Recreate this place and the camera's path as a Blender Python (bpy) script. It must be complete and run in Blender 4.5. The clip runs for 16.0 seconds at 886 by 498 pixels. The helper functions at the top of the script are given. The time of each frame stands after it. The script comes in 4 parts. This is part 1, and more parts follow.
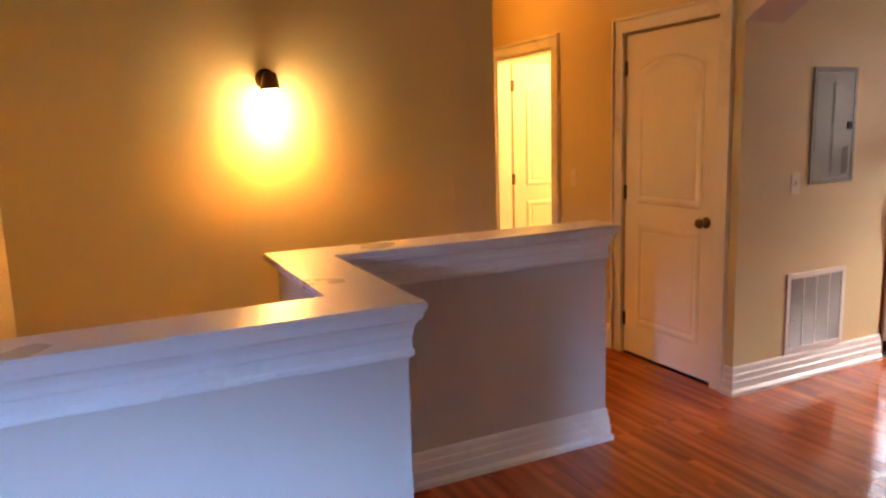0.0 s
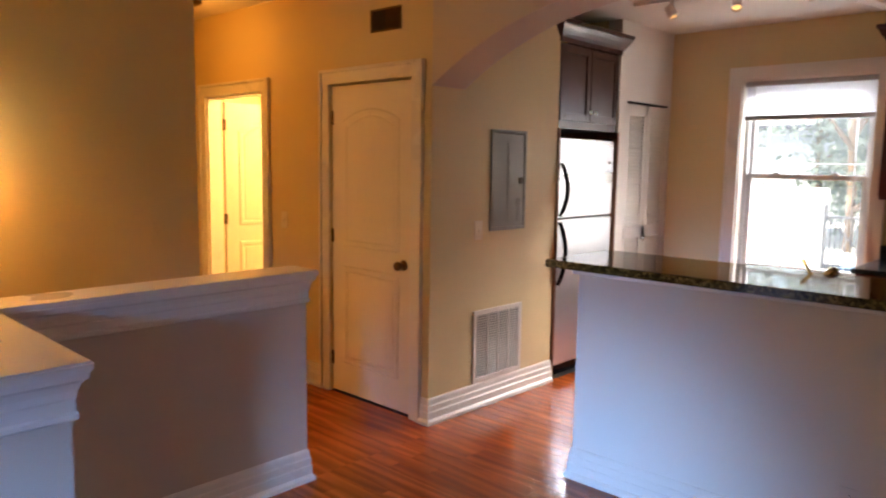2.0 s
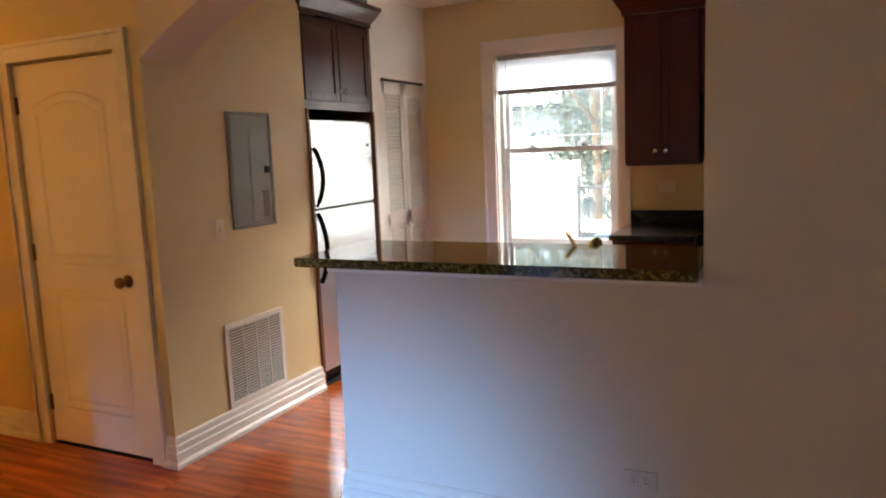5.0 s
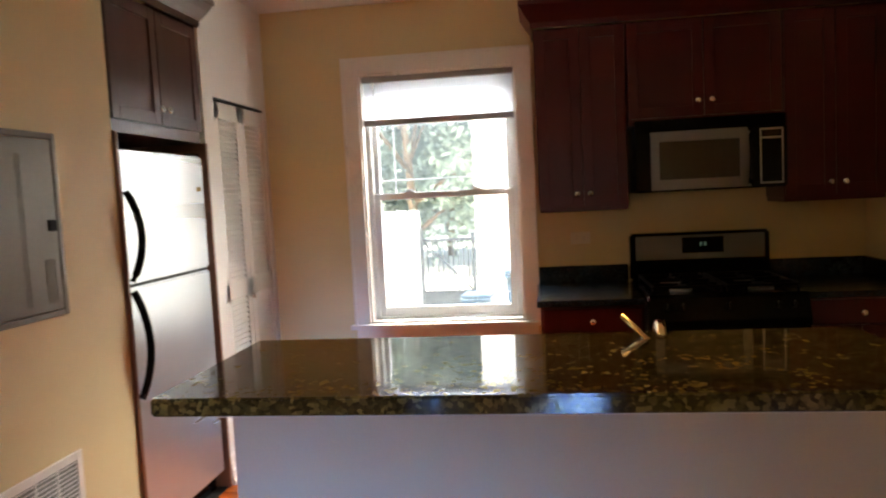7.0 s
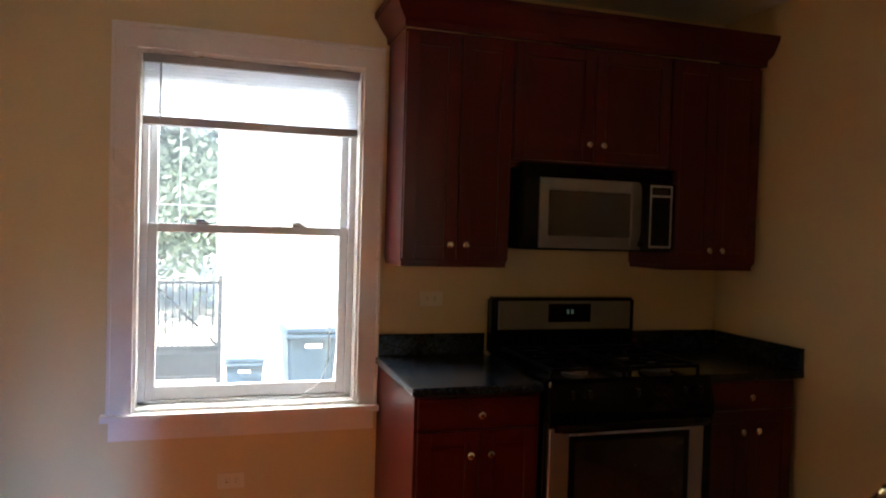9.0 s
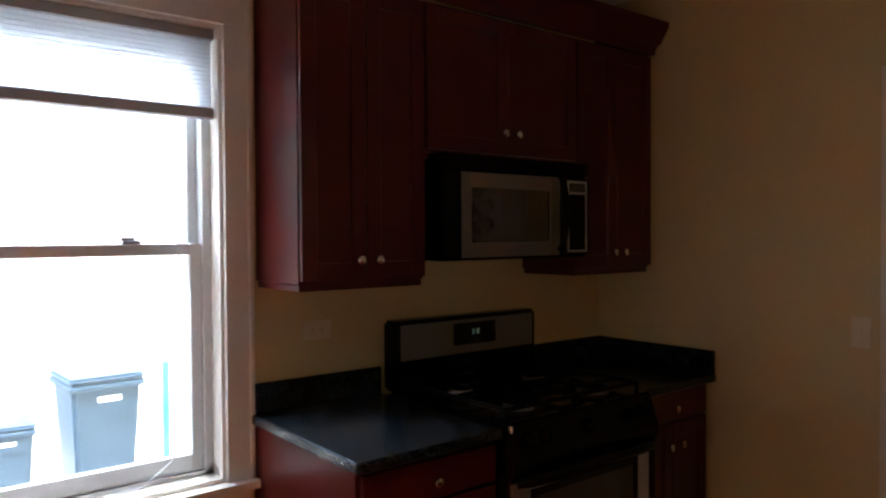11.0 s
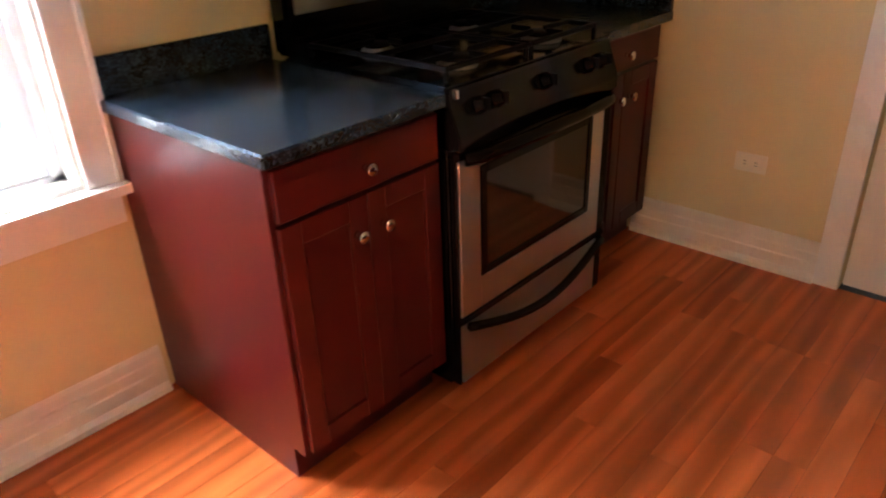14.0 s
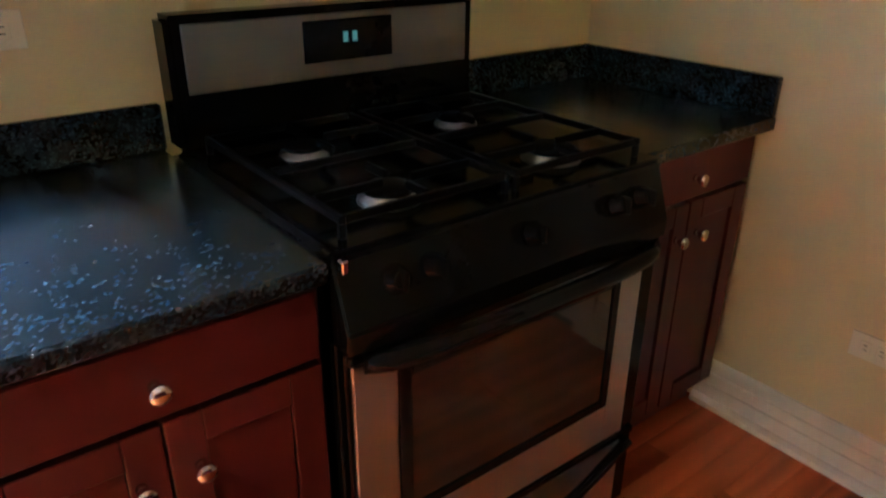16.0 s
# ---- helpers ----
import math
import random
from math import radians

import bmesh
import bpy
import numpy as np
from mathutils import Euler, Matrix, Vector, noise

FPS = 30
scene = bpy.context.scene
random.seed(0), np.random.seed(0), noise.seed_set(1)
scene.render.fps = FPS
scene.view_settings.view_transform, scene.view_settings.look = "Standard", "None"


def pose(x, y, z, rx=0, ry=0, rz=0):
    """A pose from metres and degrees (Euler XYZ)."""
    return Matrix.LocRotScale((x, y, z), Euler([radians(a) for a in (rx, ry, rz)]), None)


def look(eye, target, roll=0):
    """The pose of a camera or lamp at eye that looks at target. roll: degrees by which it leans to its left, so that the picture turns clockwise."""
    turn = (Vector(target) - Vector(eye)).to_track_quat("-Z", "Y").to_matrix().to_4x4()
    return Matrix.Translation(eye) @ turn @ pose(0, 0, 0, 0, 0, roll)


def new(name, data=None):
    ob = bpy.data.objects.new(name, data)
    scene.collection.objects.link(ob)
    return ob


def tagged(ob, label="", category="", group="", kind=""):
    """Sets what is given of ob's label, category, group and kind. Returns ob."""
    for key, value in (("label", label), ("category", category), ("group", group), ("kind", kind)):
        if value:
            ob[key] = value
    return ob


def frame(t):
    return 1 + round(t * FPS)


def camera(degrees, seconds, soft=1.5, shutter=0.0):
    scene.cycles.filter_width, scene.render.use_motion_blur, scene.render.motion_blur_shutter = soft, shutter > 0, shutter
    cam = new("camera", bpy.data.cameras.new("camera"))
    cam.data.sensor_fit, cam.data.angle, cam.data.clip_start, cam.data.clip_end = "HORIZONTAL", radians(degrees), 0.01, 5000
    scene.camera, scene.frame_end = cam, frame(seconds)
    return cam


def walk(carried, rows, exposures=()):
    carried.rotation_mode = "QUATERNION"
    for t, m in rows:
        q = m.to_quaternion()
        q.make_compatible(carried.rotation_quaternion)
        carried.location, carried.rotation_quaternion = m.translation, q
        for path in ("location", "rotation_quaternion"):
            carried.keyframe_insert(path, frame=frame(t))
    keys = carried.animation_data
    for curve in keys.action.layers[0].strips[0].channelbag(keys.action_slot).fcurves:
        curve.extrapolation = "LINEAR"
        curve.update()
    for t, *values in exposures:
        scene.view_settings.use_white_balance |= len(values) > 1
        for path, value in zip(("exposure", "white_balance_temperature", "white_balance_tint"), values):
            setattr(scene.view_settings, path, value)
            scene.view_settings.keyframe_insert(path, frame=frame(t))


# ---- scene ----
cam = camera(63.2, 16.0, soft=2.0, shutter=0.4)
PATH = [
    (0, (0.457, 0.346, 1.49), (1.308, 2.126, 1.164), -1.8),
    (0.5, (0.459, 0.321, 1.513), (1.382, 2.081, 1.294), 0.6),
    (1, (0.481, 0.26, 1.528), (1.555, 1.929, 1.286), 0.9),
    (1.5, (0.496, 0.195, 1.55), (1.788, 1.704, 1.314), 1.1),
    (2, (0.529, 0.193, 1.555), (1.978, 1.551, 1.316), 0.9),
    (2.5, (0.553, 0.199, 1.552), (2.123, 1.417, 1.323), 0.4),
    (3, (0.605, 0.186, 1.543), (2.275, 1.262, 1.318), 0.4),
    (3.2, (0.607, 0.185, 1.545), (2.298, 1.228, 1.324), 0.4),
    (5.5, (1.233, 0.552, 1.476), (3.046, 1.351, 1.202), -2.5),
    (6, (1.508, 0.839, 1.426), (3.378, 1.516, 1.21), -1.3),
    (6.3, (1.719, 1.01, 1.452), (3.61, 1.641, 1.296), -3.3),
    (6.5, (1.821, 1.149, 1.436), (3.747, 1.672, 1.304), -3.8),
    (7, (2.042, 1.387, 1.485), (4.017, 1.661, 1.333), -2.9),
    (7.5, (2.357, 1.62, 1.478), (4.349, 1.67, 1.303), -0.2),
    (8, (2.625, 1.855, 1.543), (4.612, 1.718, 1.355), -0.3),
    (8.5, (2.925, 2.043, 1.516), (4.861, 1.564, 1.363), -0.5),
    (9, (3.136, 2.128, 1.507), (5.046, 1.537, 1.456), 1.7),
    (10.2, (3.62, 2.46, 1.53), (5.41, 1.57, 1.5), 0.6),
    (11.5, (4.19, 2.44, 1.53), (5.67, 1.095, 1.479), -0.4),
    (12, (4.132, 2.46, 1.484), (5.618, 1.127, 1.376), -0.6),
    (12.5, (4.172, 2.492, 1.456), (5.613, 1.194, 0.967), -0.7),
    (13, (4.238, 2.494, 1.425), (5.634, 1.174, 0.873), -0.6),
    (13.5, (4.386, 2.383, 1.404), (5.677, 1.092, 0.587), -1.3),
    (14, (4.569, 2.167, 1.383), (5.776, 0.864, 0.463), -2.2),
    (14.5, (4.798, 1.96, 1.36), (5.851, 0.597, 0.344), -1.0),
    (15, (4.901, 1.783, 1.344), (5.897, 0.459, 0.224), -1.8),
    (15.5, (4.877, 1.527, 1.325), (6.13, 0.281, 0.388), -0.7),
    (16, (4.88, 1.334, 1.374), (6.312, 0.219, 0.533), 0.4),
]
walk(cam, [(t, look(eye, target, roll)) for t, eye, target, roll in PATH], [(0, 3.1, 7600, 24), (3, 2.85, 7150, 14), (6.5, 2.9, 7400, 10), (9, 2.65, 6800, 10), (11.5, 2.3, 6100, 10), (12.5, 2.55, 6200, 10), (13, 3.1, 6200, 10), (13.5, 3.9, 6100, 10), (14, 4.45, 5900, 10), (15, 4.8, 5300, 8), (15.5, 4.6, 4850, -2), (16, 4.5, 4450, -8)])

# ---- world, sun, large lights ----
world = bpy.data.worlds.new("world")
scene.world = world
world.use_nodes = True
wn = world.node_tree.nodes
sky = wn.new("ShaderNodeTexSky")
sky.sky_type = 'NISHITA'
sky.sun_disc = False
sky.sun_elevation = radians(48)
sky.sun_rotation = radians(250)
wn["Background"].inputs["Strength"].default_value = 0.15
world.node_tree.links.new(sky.outputs[0], wn["Background"].inputs["Color"])


def lamp(name, kind, m, power, color, **k):
    data = bpy.data.lights.new(name, kind)
    data.energy, data.color = power, color
    if kind == 'AREA':
        data.shape, data.size, data.size_y = 'RECTANGLE', k["size"], k["size_y"]
    elif kind == 'SUN':
        data.angle = k["angle"]
    else:
        data.shadow_soft_size = k.get("soft", 0.05)
        if kind == 'SPOT':
            data.spot_size, data.spot_blend = radians(k["cone"]), 0.6
    ob = new(name, data)
    ob.matrix_world = m
    return ob


WARM = (1.0, 0.43, 0.075)
COOL = (0.19, 0.445, 1.0)
lamp("sun", 'SUN', look((-3, 6, 9), (0, 0, 0)), 5.0, (1.0, 0.95, 0.88), angle=radians(0.5))
# daylight lamps added at two unseen living-room windows, narrowed to shape their beams
lamp("daylight_left", 'AREA', look((-3.95, 1.1, 0.75), (3.5, 2.05, -0.22)), 2.3, COOL, size=0.6, size_y=0.7).data.spread = radians(20)
lamp("daylight_high", 'AREA', look((-3.95, -1.5, 1.95), (0.35, 2.1, 0.5)), 0.85, COOL, size=1.0, size_y=0.6).data.spread = radians(15)
# lamps added outside the kitchen window to strengthen the sky's light
lamp("sky_fill_kitchen", 'AREA', look((7.35, 2.05, 3.25), (5.6, 1.75, 0.6)), 44, (0.86, 0.91, 1.0), size=2.0, size_y=1.4)
lamp("sky_fill_yard", 'AREA', look((9.0, 1.0, 3.3), (4.3, 2.9, 0.4)), 62, (0.9, 0.94, 1.0), size=2.0, size_y=1.0)
# bulbs of the sconce, the bedroom and the track, plus a hall fill
lamp("sconce_bulb", 'POINT', pose(1.26, 3.85, 1.56), 1.9, WARM, soft=0.04)
# fill lamp added near the hall fixture, which shows no lit bulb
lamp("hall_fill", 'POINT', pose(2.95, 5.0, 2.4), 1.0, WARM, soft=0.06)
lamp("bedroom_bulb", 'POINT', pose(4.7, 4.9, 2.45), 24, (1.0, 0.72, 0.3), soft=0.1)
for ty, aim in ((1.62, (3.62, 0.61, 1.5)), (2.05, (4.2, 1.5, 0.9)), (2.48, (5.1, 0.9, 0.0))):
    lamp("track_bulb", 'SPOT', look((5.13, ty, 2.5), aim), 2.5, (1.0, 0.58, 0.2), soft=0.025, cone=65)


# ---- materials ----
def material(name, color, rough=0.5, metal=0.0, grain=0.0, scale=40.0, vary=0.12, coarse=3.0, stretch=(1, 1, 1), spec=0.5, coat=0.0, rvary=0.08):
    m = bpy.data.materials.new(name)
    m.use_nodes = True
    nt = m.node_tree
    n, l = nt.nodes, nt.links
    b = n["Principled BSDF"]
    b.inputs["Metallic"].default_value = metal
    b.inputs["Specular IOR Level"].default_value = spec
    b.inputs["Coat Weight"].default_value = coat
    b.inputs["Coat Roughness"].default_value = 0.12
    geo = n.new("ShaderNodeNewGeometry")
    mp = n.new("ShaderNodeMapping")
    mp.inputs["Scale"].default_value = stretch
    l.new(geo.outputs["Position"], mp.inputs["Vector"])
    big, small = n.new("ShaderNodeTexNoise"), n.new("ShaderNodeTexNoise")
    big.inputs["Scale"].default_value, small.inputs["Scale"].default_value = coarse, scale
    big.inputs["Detail"].default_value = small.inputs["Detail"].default_value = 5
    for t in (big, small):
        l.new(mp.outputs[0], t.inputs["Vector"])
    add = n.new("ShaderNodeMath")
    add.operation = 'ADD'
    l.new(big.outputs[0], add.inputs[0]), l.new(small.outputs[0], add.inputs[1])
    rng = n.new("ShaderNodeMapRange")
    rng.inputs[1].default_value, rng.inputs[2].default_value = 0.6, 1.4
    rng.inputs[3].default_value, rng.inputs[4].default_value = 1 - vary, 1 + vary
    l.new(add.outputs[0], rng.inputs[0])
    mul = n.new("ShaderNodeVectorMath")
    mul.operation = 'MULTIPLY'
    mul.inputs[0].default_value = color
    l.new(rng.outputs[0], mul.inputs[1])
    l.new(mul.outputs[0], b.inputs["Base Color"])
    rr = n.new("ShaderNodeMapRange")
    rr.inputs[1].default_value, rr.inputs[2].default_value = 0.3, 0.7
    rr.inputs[3].default_value, rr.inputs[4].default_value = max(0.02, rough - rvary), min(1, rough + rvary)
    l.new(big.outputs[0], rr.inputs[0]), l.new(rr.outputs[0], b.inputs["Roughness"])
    if grain:
        bump = n.new("ShaderNodeBump")
        bump.inputs["Strength"].default_value, bump.inputs["Distance"].default_value = grain, 0.004
        l.new(small.outputs[0], bump.inputs["Height"]), l.new(bump.outputs[0], b.inputs["Normal"])
    return m


def wood_floor():
    m = material("floor_wood", (0.5, 0.108, 0.022), 0.17, 0, 0.02, 6, 0.14, 1.6, (7, 1.0, 7), rvary=0.07)
    nt = m.node_tree
    n, l = nt.nodes, nt.links
    geo, info = n.new("ShaderNodeNewGeometry"), n.new("ShaderNodeObjectInfo")
    s = n.new("ShaderNodeMath")
    s.operation = 'ADD'
    l.new(geo.outputs["Random Per Island"], s.inputs[0]), l.new(info.outputs["Random"], s.inputs[1])
    f = n.new("ShaderNodeMath")
    f.operation = 'FRACT'
    l.new(s.outputs[0], f.inputs[0])
    ramp = n.new("ShaderNodeValToRGB")
    e = ramp.color_ramp.elements
    e[0].color, e[1].color = (0.72, 0.64, 0.6, 1), (1.16, 1.2, 1.22, 1)
    l.new(f.outputs[0], ramp.inputs[0])
    # each board is cut from another place of the grain
    off = n.new("ShaderNodeVectorMath")
    off.operation = 'MULTIPLY_ADD'
    off.inputs[1].default_value, off.inputs[2].default_value = (31, 17, 5), (0, 0, 0)
    l.new(f.outputs[0], off.inputs[0])
    mp = [q for q in n if q.type == 'MAPPING'][0]
    l.new(off.outputs[0], mp.inputs["Location"])
    # cathedral grain
    wave = n.new("ShaderNodeTexWave")
    wave.bands_direction = 'X'
    wave.inputs["Scale"].default_value, wave.inputs["Distortion"].default_value = 0.5, 12.0
    wave.inputs["Detail"].default_value = 3
    l.new(mp.outputs[0], wave.inputs["Vector"])
    wr = n.new("ShaderNodeMapRange")
    wr.inputs[3].default_value, wr.inputs[4].default_value = 0.7, 1.12
    l.new(wave.outputs[1], wr.inputs[0])
    b = n["Principled BSDF"]
    old = b.inputs["Base Color"].links[0].from_socket
    for extra in (ramp.outputs[0], wr.outputs[0]):
        mul = n.new("ShaderNodeVectorMath")
        mul.operation = 'MULTIPLY'
        l.new(old, mul.inputs[0]), l.new(extra, mul.inputs[1])
        old = mul.outputs[0]
    l.new(old, b.inputs["Base Color"])
    return m


def granite(name, dark, mid, fleck, scale, rough, warp_by, start):
    m = bpy.data.materials.new(name)
    m.use_nodes = True
    n, l = m.node_tree.nodes, m.node_tree.links
    b = n["Principled BSDF"]
    b.inputs["Roughness"].default_value = rough
    geo = n.new("ShaderNodeNewGeometry")
    vor, noi, cl = n.new("ShaderNodeTexVoronoi"), n.new("ShaderNodeTexNoise"), n.new("ShaderNodeTexNoise")
    vor.inputs["Scale"].default_value, noi.inputs["Scale"].default_value, cl.inputs["Scale"].default_value = scale, scale * 0.5, scale * 0.12
    noi.inputs["Detail"].default_value = 6
    for t in (noi, cl):
        l.new(geo.outputs["Position"], t.inputs["Vector"])
    warp = n.new("ShaderNodeVectorMath")
    warp.operation = 'MULTIPLY_ADD'
    warp.inputs[1].default_value = (warp_by, warp_by, warp_by)
    l.new(noi.outputs[1], warp.inputs[0]), l.new(geo.outputs["Position"], warp.inputs[2])
    l.new(warp.outputs[0], vor.inputs["Vector"])
    sep = n.new("ShaderNodeSeparateColor")
    l.new(vor.outputs["Color"], sep.inputs[0])
    ramp = n.new("ShaderNodeValToRGB")
    e = ramp.color_ramp.elements
    e[0].position, e[0].color = start, (*dark, 1)
    e[1].position, e[1].color = 0.97, (*fleck, 1)
    q = e.new(start * 0.4 + 0.57)
    q.color = (*mid, 1)
    l.new(sep.outputs[0], ramp.inputs[0])
    rng = n.new("ShaderNodeMapRange")
    rng.inputs[1].default_value, rng.inputs[2].default_value, rng.inputs[3].default_value, rng.inputs[4].default_value = 0.3, 0.7, 0.6, 1.4
    l.new(cl.outputs[0], rng.inputs[0])
    mul = n.new("ShaderNodeVectorMath")
    mul.operation = 'MULTIPLY'
    l.new(ramp.outputs[0], mul.inputs[0]), l.new(rng.outputs[0], mul.inputs[1])
    l.new(mul.outputs[0], b.inputs["Base Color"])
    return m


def glowing(name, color, strength):
    m = bpy.data.materials.new(name)
    m.use_nodes = True
    b = m.node_tree.nodes["Principled BSDF"]
    b.inputs["Base Color"].default_value = (*color, 1)
    b.inputs["Emission Color"].default_value = (*color, 1)
    b.inputs["Emission Strength"].default_value = strength
    return m


def glass_pane():
    m = bpy.data.materials.new("window_glass")
    m.use_nodes = True
    b = m.node_tree.nodes["Principled BSDF"]
    b.inputs["Transmission Weight"].default_value = 1
    b.inputs["Roughness"].default_value = 0.0
    b.inputs["IOR"].default_value = 1.45
    b.inputs["Base Color"].default_value = (0.97, 0.99, 0.98, 1)
    # a translucent veil puts the lens glare over the bright view into the panes
    n, l = m.node_tree.nodes, m.node_tree.links
    veil, mix, noise, rng = n.new("ShaderNodeBsdfTranslucent"), n.new("ShaderNodeMixShader"), n.new("ShaderNodeTexNoise"), n.new("ShaderNodeMapRange")
    geo = n.new("ShaderNodeNewGeometry")
    veil.inputs[0].default_value = (0.72, 0.86, 0.95, 1)
    noise.inputs["Scale"].default_value = 6
    rng.inputs[3].default_value, rng.inputs[4].default_value = 0.013, 0.024
    l.new(geo.outputs["Position"], noise.inputs["Vector"]), l.new(noise.outputs[0], rng.inputs[0])
    l.new(rng.outputs[0], mix.inputs[0]), l.new(b.outputs[0], mix.inputs[1]), l.new(veil.outputs[0], mix.inputs[2])
    l.new(mix.outputs[0], n["Material Output"].inputs[0])
    return m


PAINT = material("cream_wall_paint", (0.7, 0.56, 0.3), 0.62, 0, 0.12, 160, 0.03, 1.2)
PALE = material("pale_wall_paint", (0.63, 0.54, 0.45), 0.55, 0, 0.12, 160, 0.03, 1.2)
CEIL = material("ceiling_paint", (0.76, 0.72, 0.64), 0.8, 0, 0.1, 140, 0.03)
TRIM = material("white_trim_paint", (0.8, 0.75, 0.68), 0.32, 0, 0.04, 60, 0.03)
DOORW = material("white_door_paint", (0.8, 0.72, 0.6), 0.38, 0, 0.05, 80, 0.03, 2, (1, 1, 0.2))
# for unseen living room walls; the dark tan soaks up bounced light
TAN = material("unseen_wall_tan", (0.3, 0.22, 0.15), 0.6, 0, 0.12, 160, 0.03, 1.2)
WHITEP = material("matte_white_paint", (0.8, 0.77, 0.7), 0.7, 0, 0.06, 120, 0.03)
FLOORW = wood_floor()
CHERRY = material("cherry_cabinet_wood", (0.075, 0.0065, 0.006), 0.3, 0, 0, 9, 0.1, 2, (3, 3, 0.4), spec=0.36, rvary=0.02)
ESPRESSO = material("dark_stained_wood", (0.055, 0.018, 0.014), 0.36, 0, 0.02, 14, 0.14, 3, (5, 5, 0.5), coat=0.2)
FRAMEW = material("brown_side_panel", (0.2, 0.085, 0.04), 0.45, 0, 0.05, 30, 0.2, 4, (6, 6, 0.7))
STEEL = material("brushed_stainless", (0.46, 0.45, 0.44), 0.42, 1, 0.03, 220, 0.05, 2, (1, 1, 0.05))
FSTEEL = material("fridge_steel", (0.5, 0.52, 0.55), 0.3, 0.75, 0.02, 200, 0.05, 2, (0.05, 1, 1))
# darker copy of STEEL, with the weaker reflections put into its colour
DSTEEL = material("dimmed_brushed_stainless", (0.24, 0.23, 0.22), 0.42, 1, 0.03, 220, 0.05, 2, (1, 0.05, 1))
BLACK = material("black_enamel", (0.004, 0.004, 0.005), 0.14, 0, 0, 40, 0.1, spec=0.14)
MATTE = material("black_cast_iron", (0.003, 0.003, 0.004), 0.45, 0, 0.2, 200, 0.2, spec=0.07)
OVENGL = material("oven_glass", (0.03, 0.022, 0.016), 0.06, 0, 0, 30, 0.1, spec=0.7, rvary=0.02)
CHROME = material("polished_chrome", (0.8, 0.8, 0.8), 0.1, 1, 0, 40, 0.03)
# chrome, with the yellow lamp reflections put into its colour
FAUCET = material("chrome_warm_tint", (0.82, 0.66, 0.34), 0.14, 1, 0, 40, 0.05)
BRONZE = material("aged_bronze", (0.16, 0.09, 0.04), 0.35, 0.9, 0.05, 120, 0.2)
PANELG = material("grey_panel_steel", (0.2, 0.19, 0.155), 0.5, 0.1, 0.05, 90, 0.08)
DARK = material("dark_gap", (0.01, 0.009, 0.008), 0.8)
PLASTIC = material("ivory_plastic", (0.76, 0.68, 0.52), 0.4, 0, 0, 40, 0.03)
VINYL = material("white_vinyl", (0.66, 0.67, 0.67), 0.4, 0, 0, 40, 0.03)
# white vinyl seen against the window, its shade put into the grey
RAILG = material("vinyl_shade_grey", (0.4, 0.41, 0.42), 0.45, 0, 0, 40, 0.04)
BLIND = material("white_blind_slat", (0.8, 0.8, 0.8), 0.5, 0, 0, 40, 0.03)
GOLDGR = granite("gold_brown_granite", (0.042, 0.031, 0.011), (0.085, 0.064, 0.021), (0.21, 0.165, 0.055), 95, 0.06, 0.016, 0.15)
# blue-black stone; part of the window's bluish sheen is put into its colour
BLUEGR = granite("blue_black_granite", (0.009, 0.013, 0.018), (0.017, 0.026, 0.036), (0.034, 0.052, 0.07), 190, 0.2, 0.006, 0.4)
GLASS = glass_pane()
bn, bl = BLIND.node_tree.nodes, BLIND.node_tree.links
tr, mx = bn.new("ShaderNodeBsdfTranslucent"), bn.new("ShaderNodeMixShader")
tr.inputs[0].default_value = (0.85, 0.87, 0.9, 1)
mx.inputs[0].default_value = 0.8
bl.new(bn["Principled BSDF"].outputs[0], mx.inputs[1]), bl.new(tr.outputs[0], mx.inputs[2]), bl.new(mx.outputs[0], bn["Material Output"].inputs[0])
LEAF = material("leaf", (0.11, 0.15, 0.12), 0.6, 0, 0, 5, 0.2, 1.5)
ln, ll = LEAF.node_tree.nodes, LEAF.node_tree.links
lt, lm = ln.new("ShaderNodeBsdfTranslucent"), ln.new("ShaderNodeMixShader")
lt.inputs[0].default_value = (0.28, 0.35, 0.29, 1)
lm.inputs[0].default_value = 0.5
ll.new(ln["Principled BSDF"].outputs[0], lm.inputs[1]), ll.new(lt.outputs[0], lm.inputs[2]), ll.new(lm.outputs[0], ln["Material Output"].inputs[0])
BULB = glowing("lit_frosted_glass", (1.0, 0.72, 0.34), 7)
SPOTLIT = glowing("lit_track_bulb", (1.0, 0.6, 0.2), 0.25)
CONCRETE = material("pale_concrete", (0.5, 0.49, 0.46), 0.85, 0, 0.2, 60, 0.1, 1.5)
SIDING = material("white_siding", (0.82, 0.82, 0.8), 0.6, 0, 0.05, 60, 0.04)
BIN = material("dark_blue_plastic", (0.03, 0.065, 0.115), 0.45, 0, 0.05, 60, 0.1)
TEAL = material("teal_plastic", (0.05, 0.28, 0.28), 0.4, 0, 0, 60, 0.1)
IRON = material("black_iron", (0.02, 0.026, 0.035), 0.5, 0.2, 0.05, 60, 0.2)
BARK = material("bark", (0.12, 0.08, 0.05), 0.9, 0, 0.5, 50, 0.3)
GREYW = material("grey_weathered_fence", (0.34, 0.38, 0.4), 0.8, 0, 0.2, 60, 0.15)


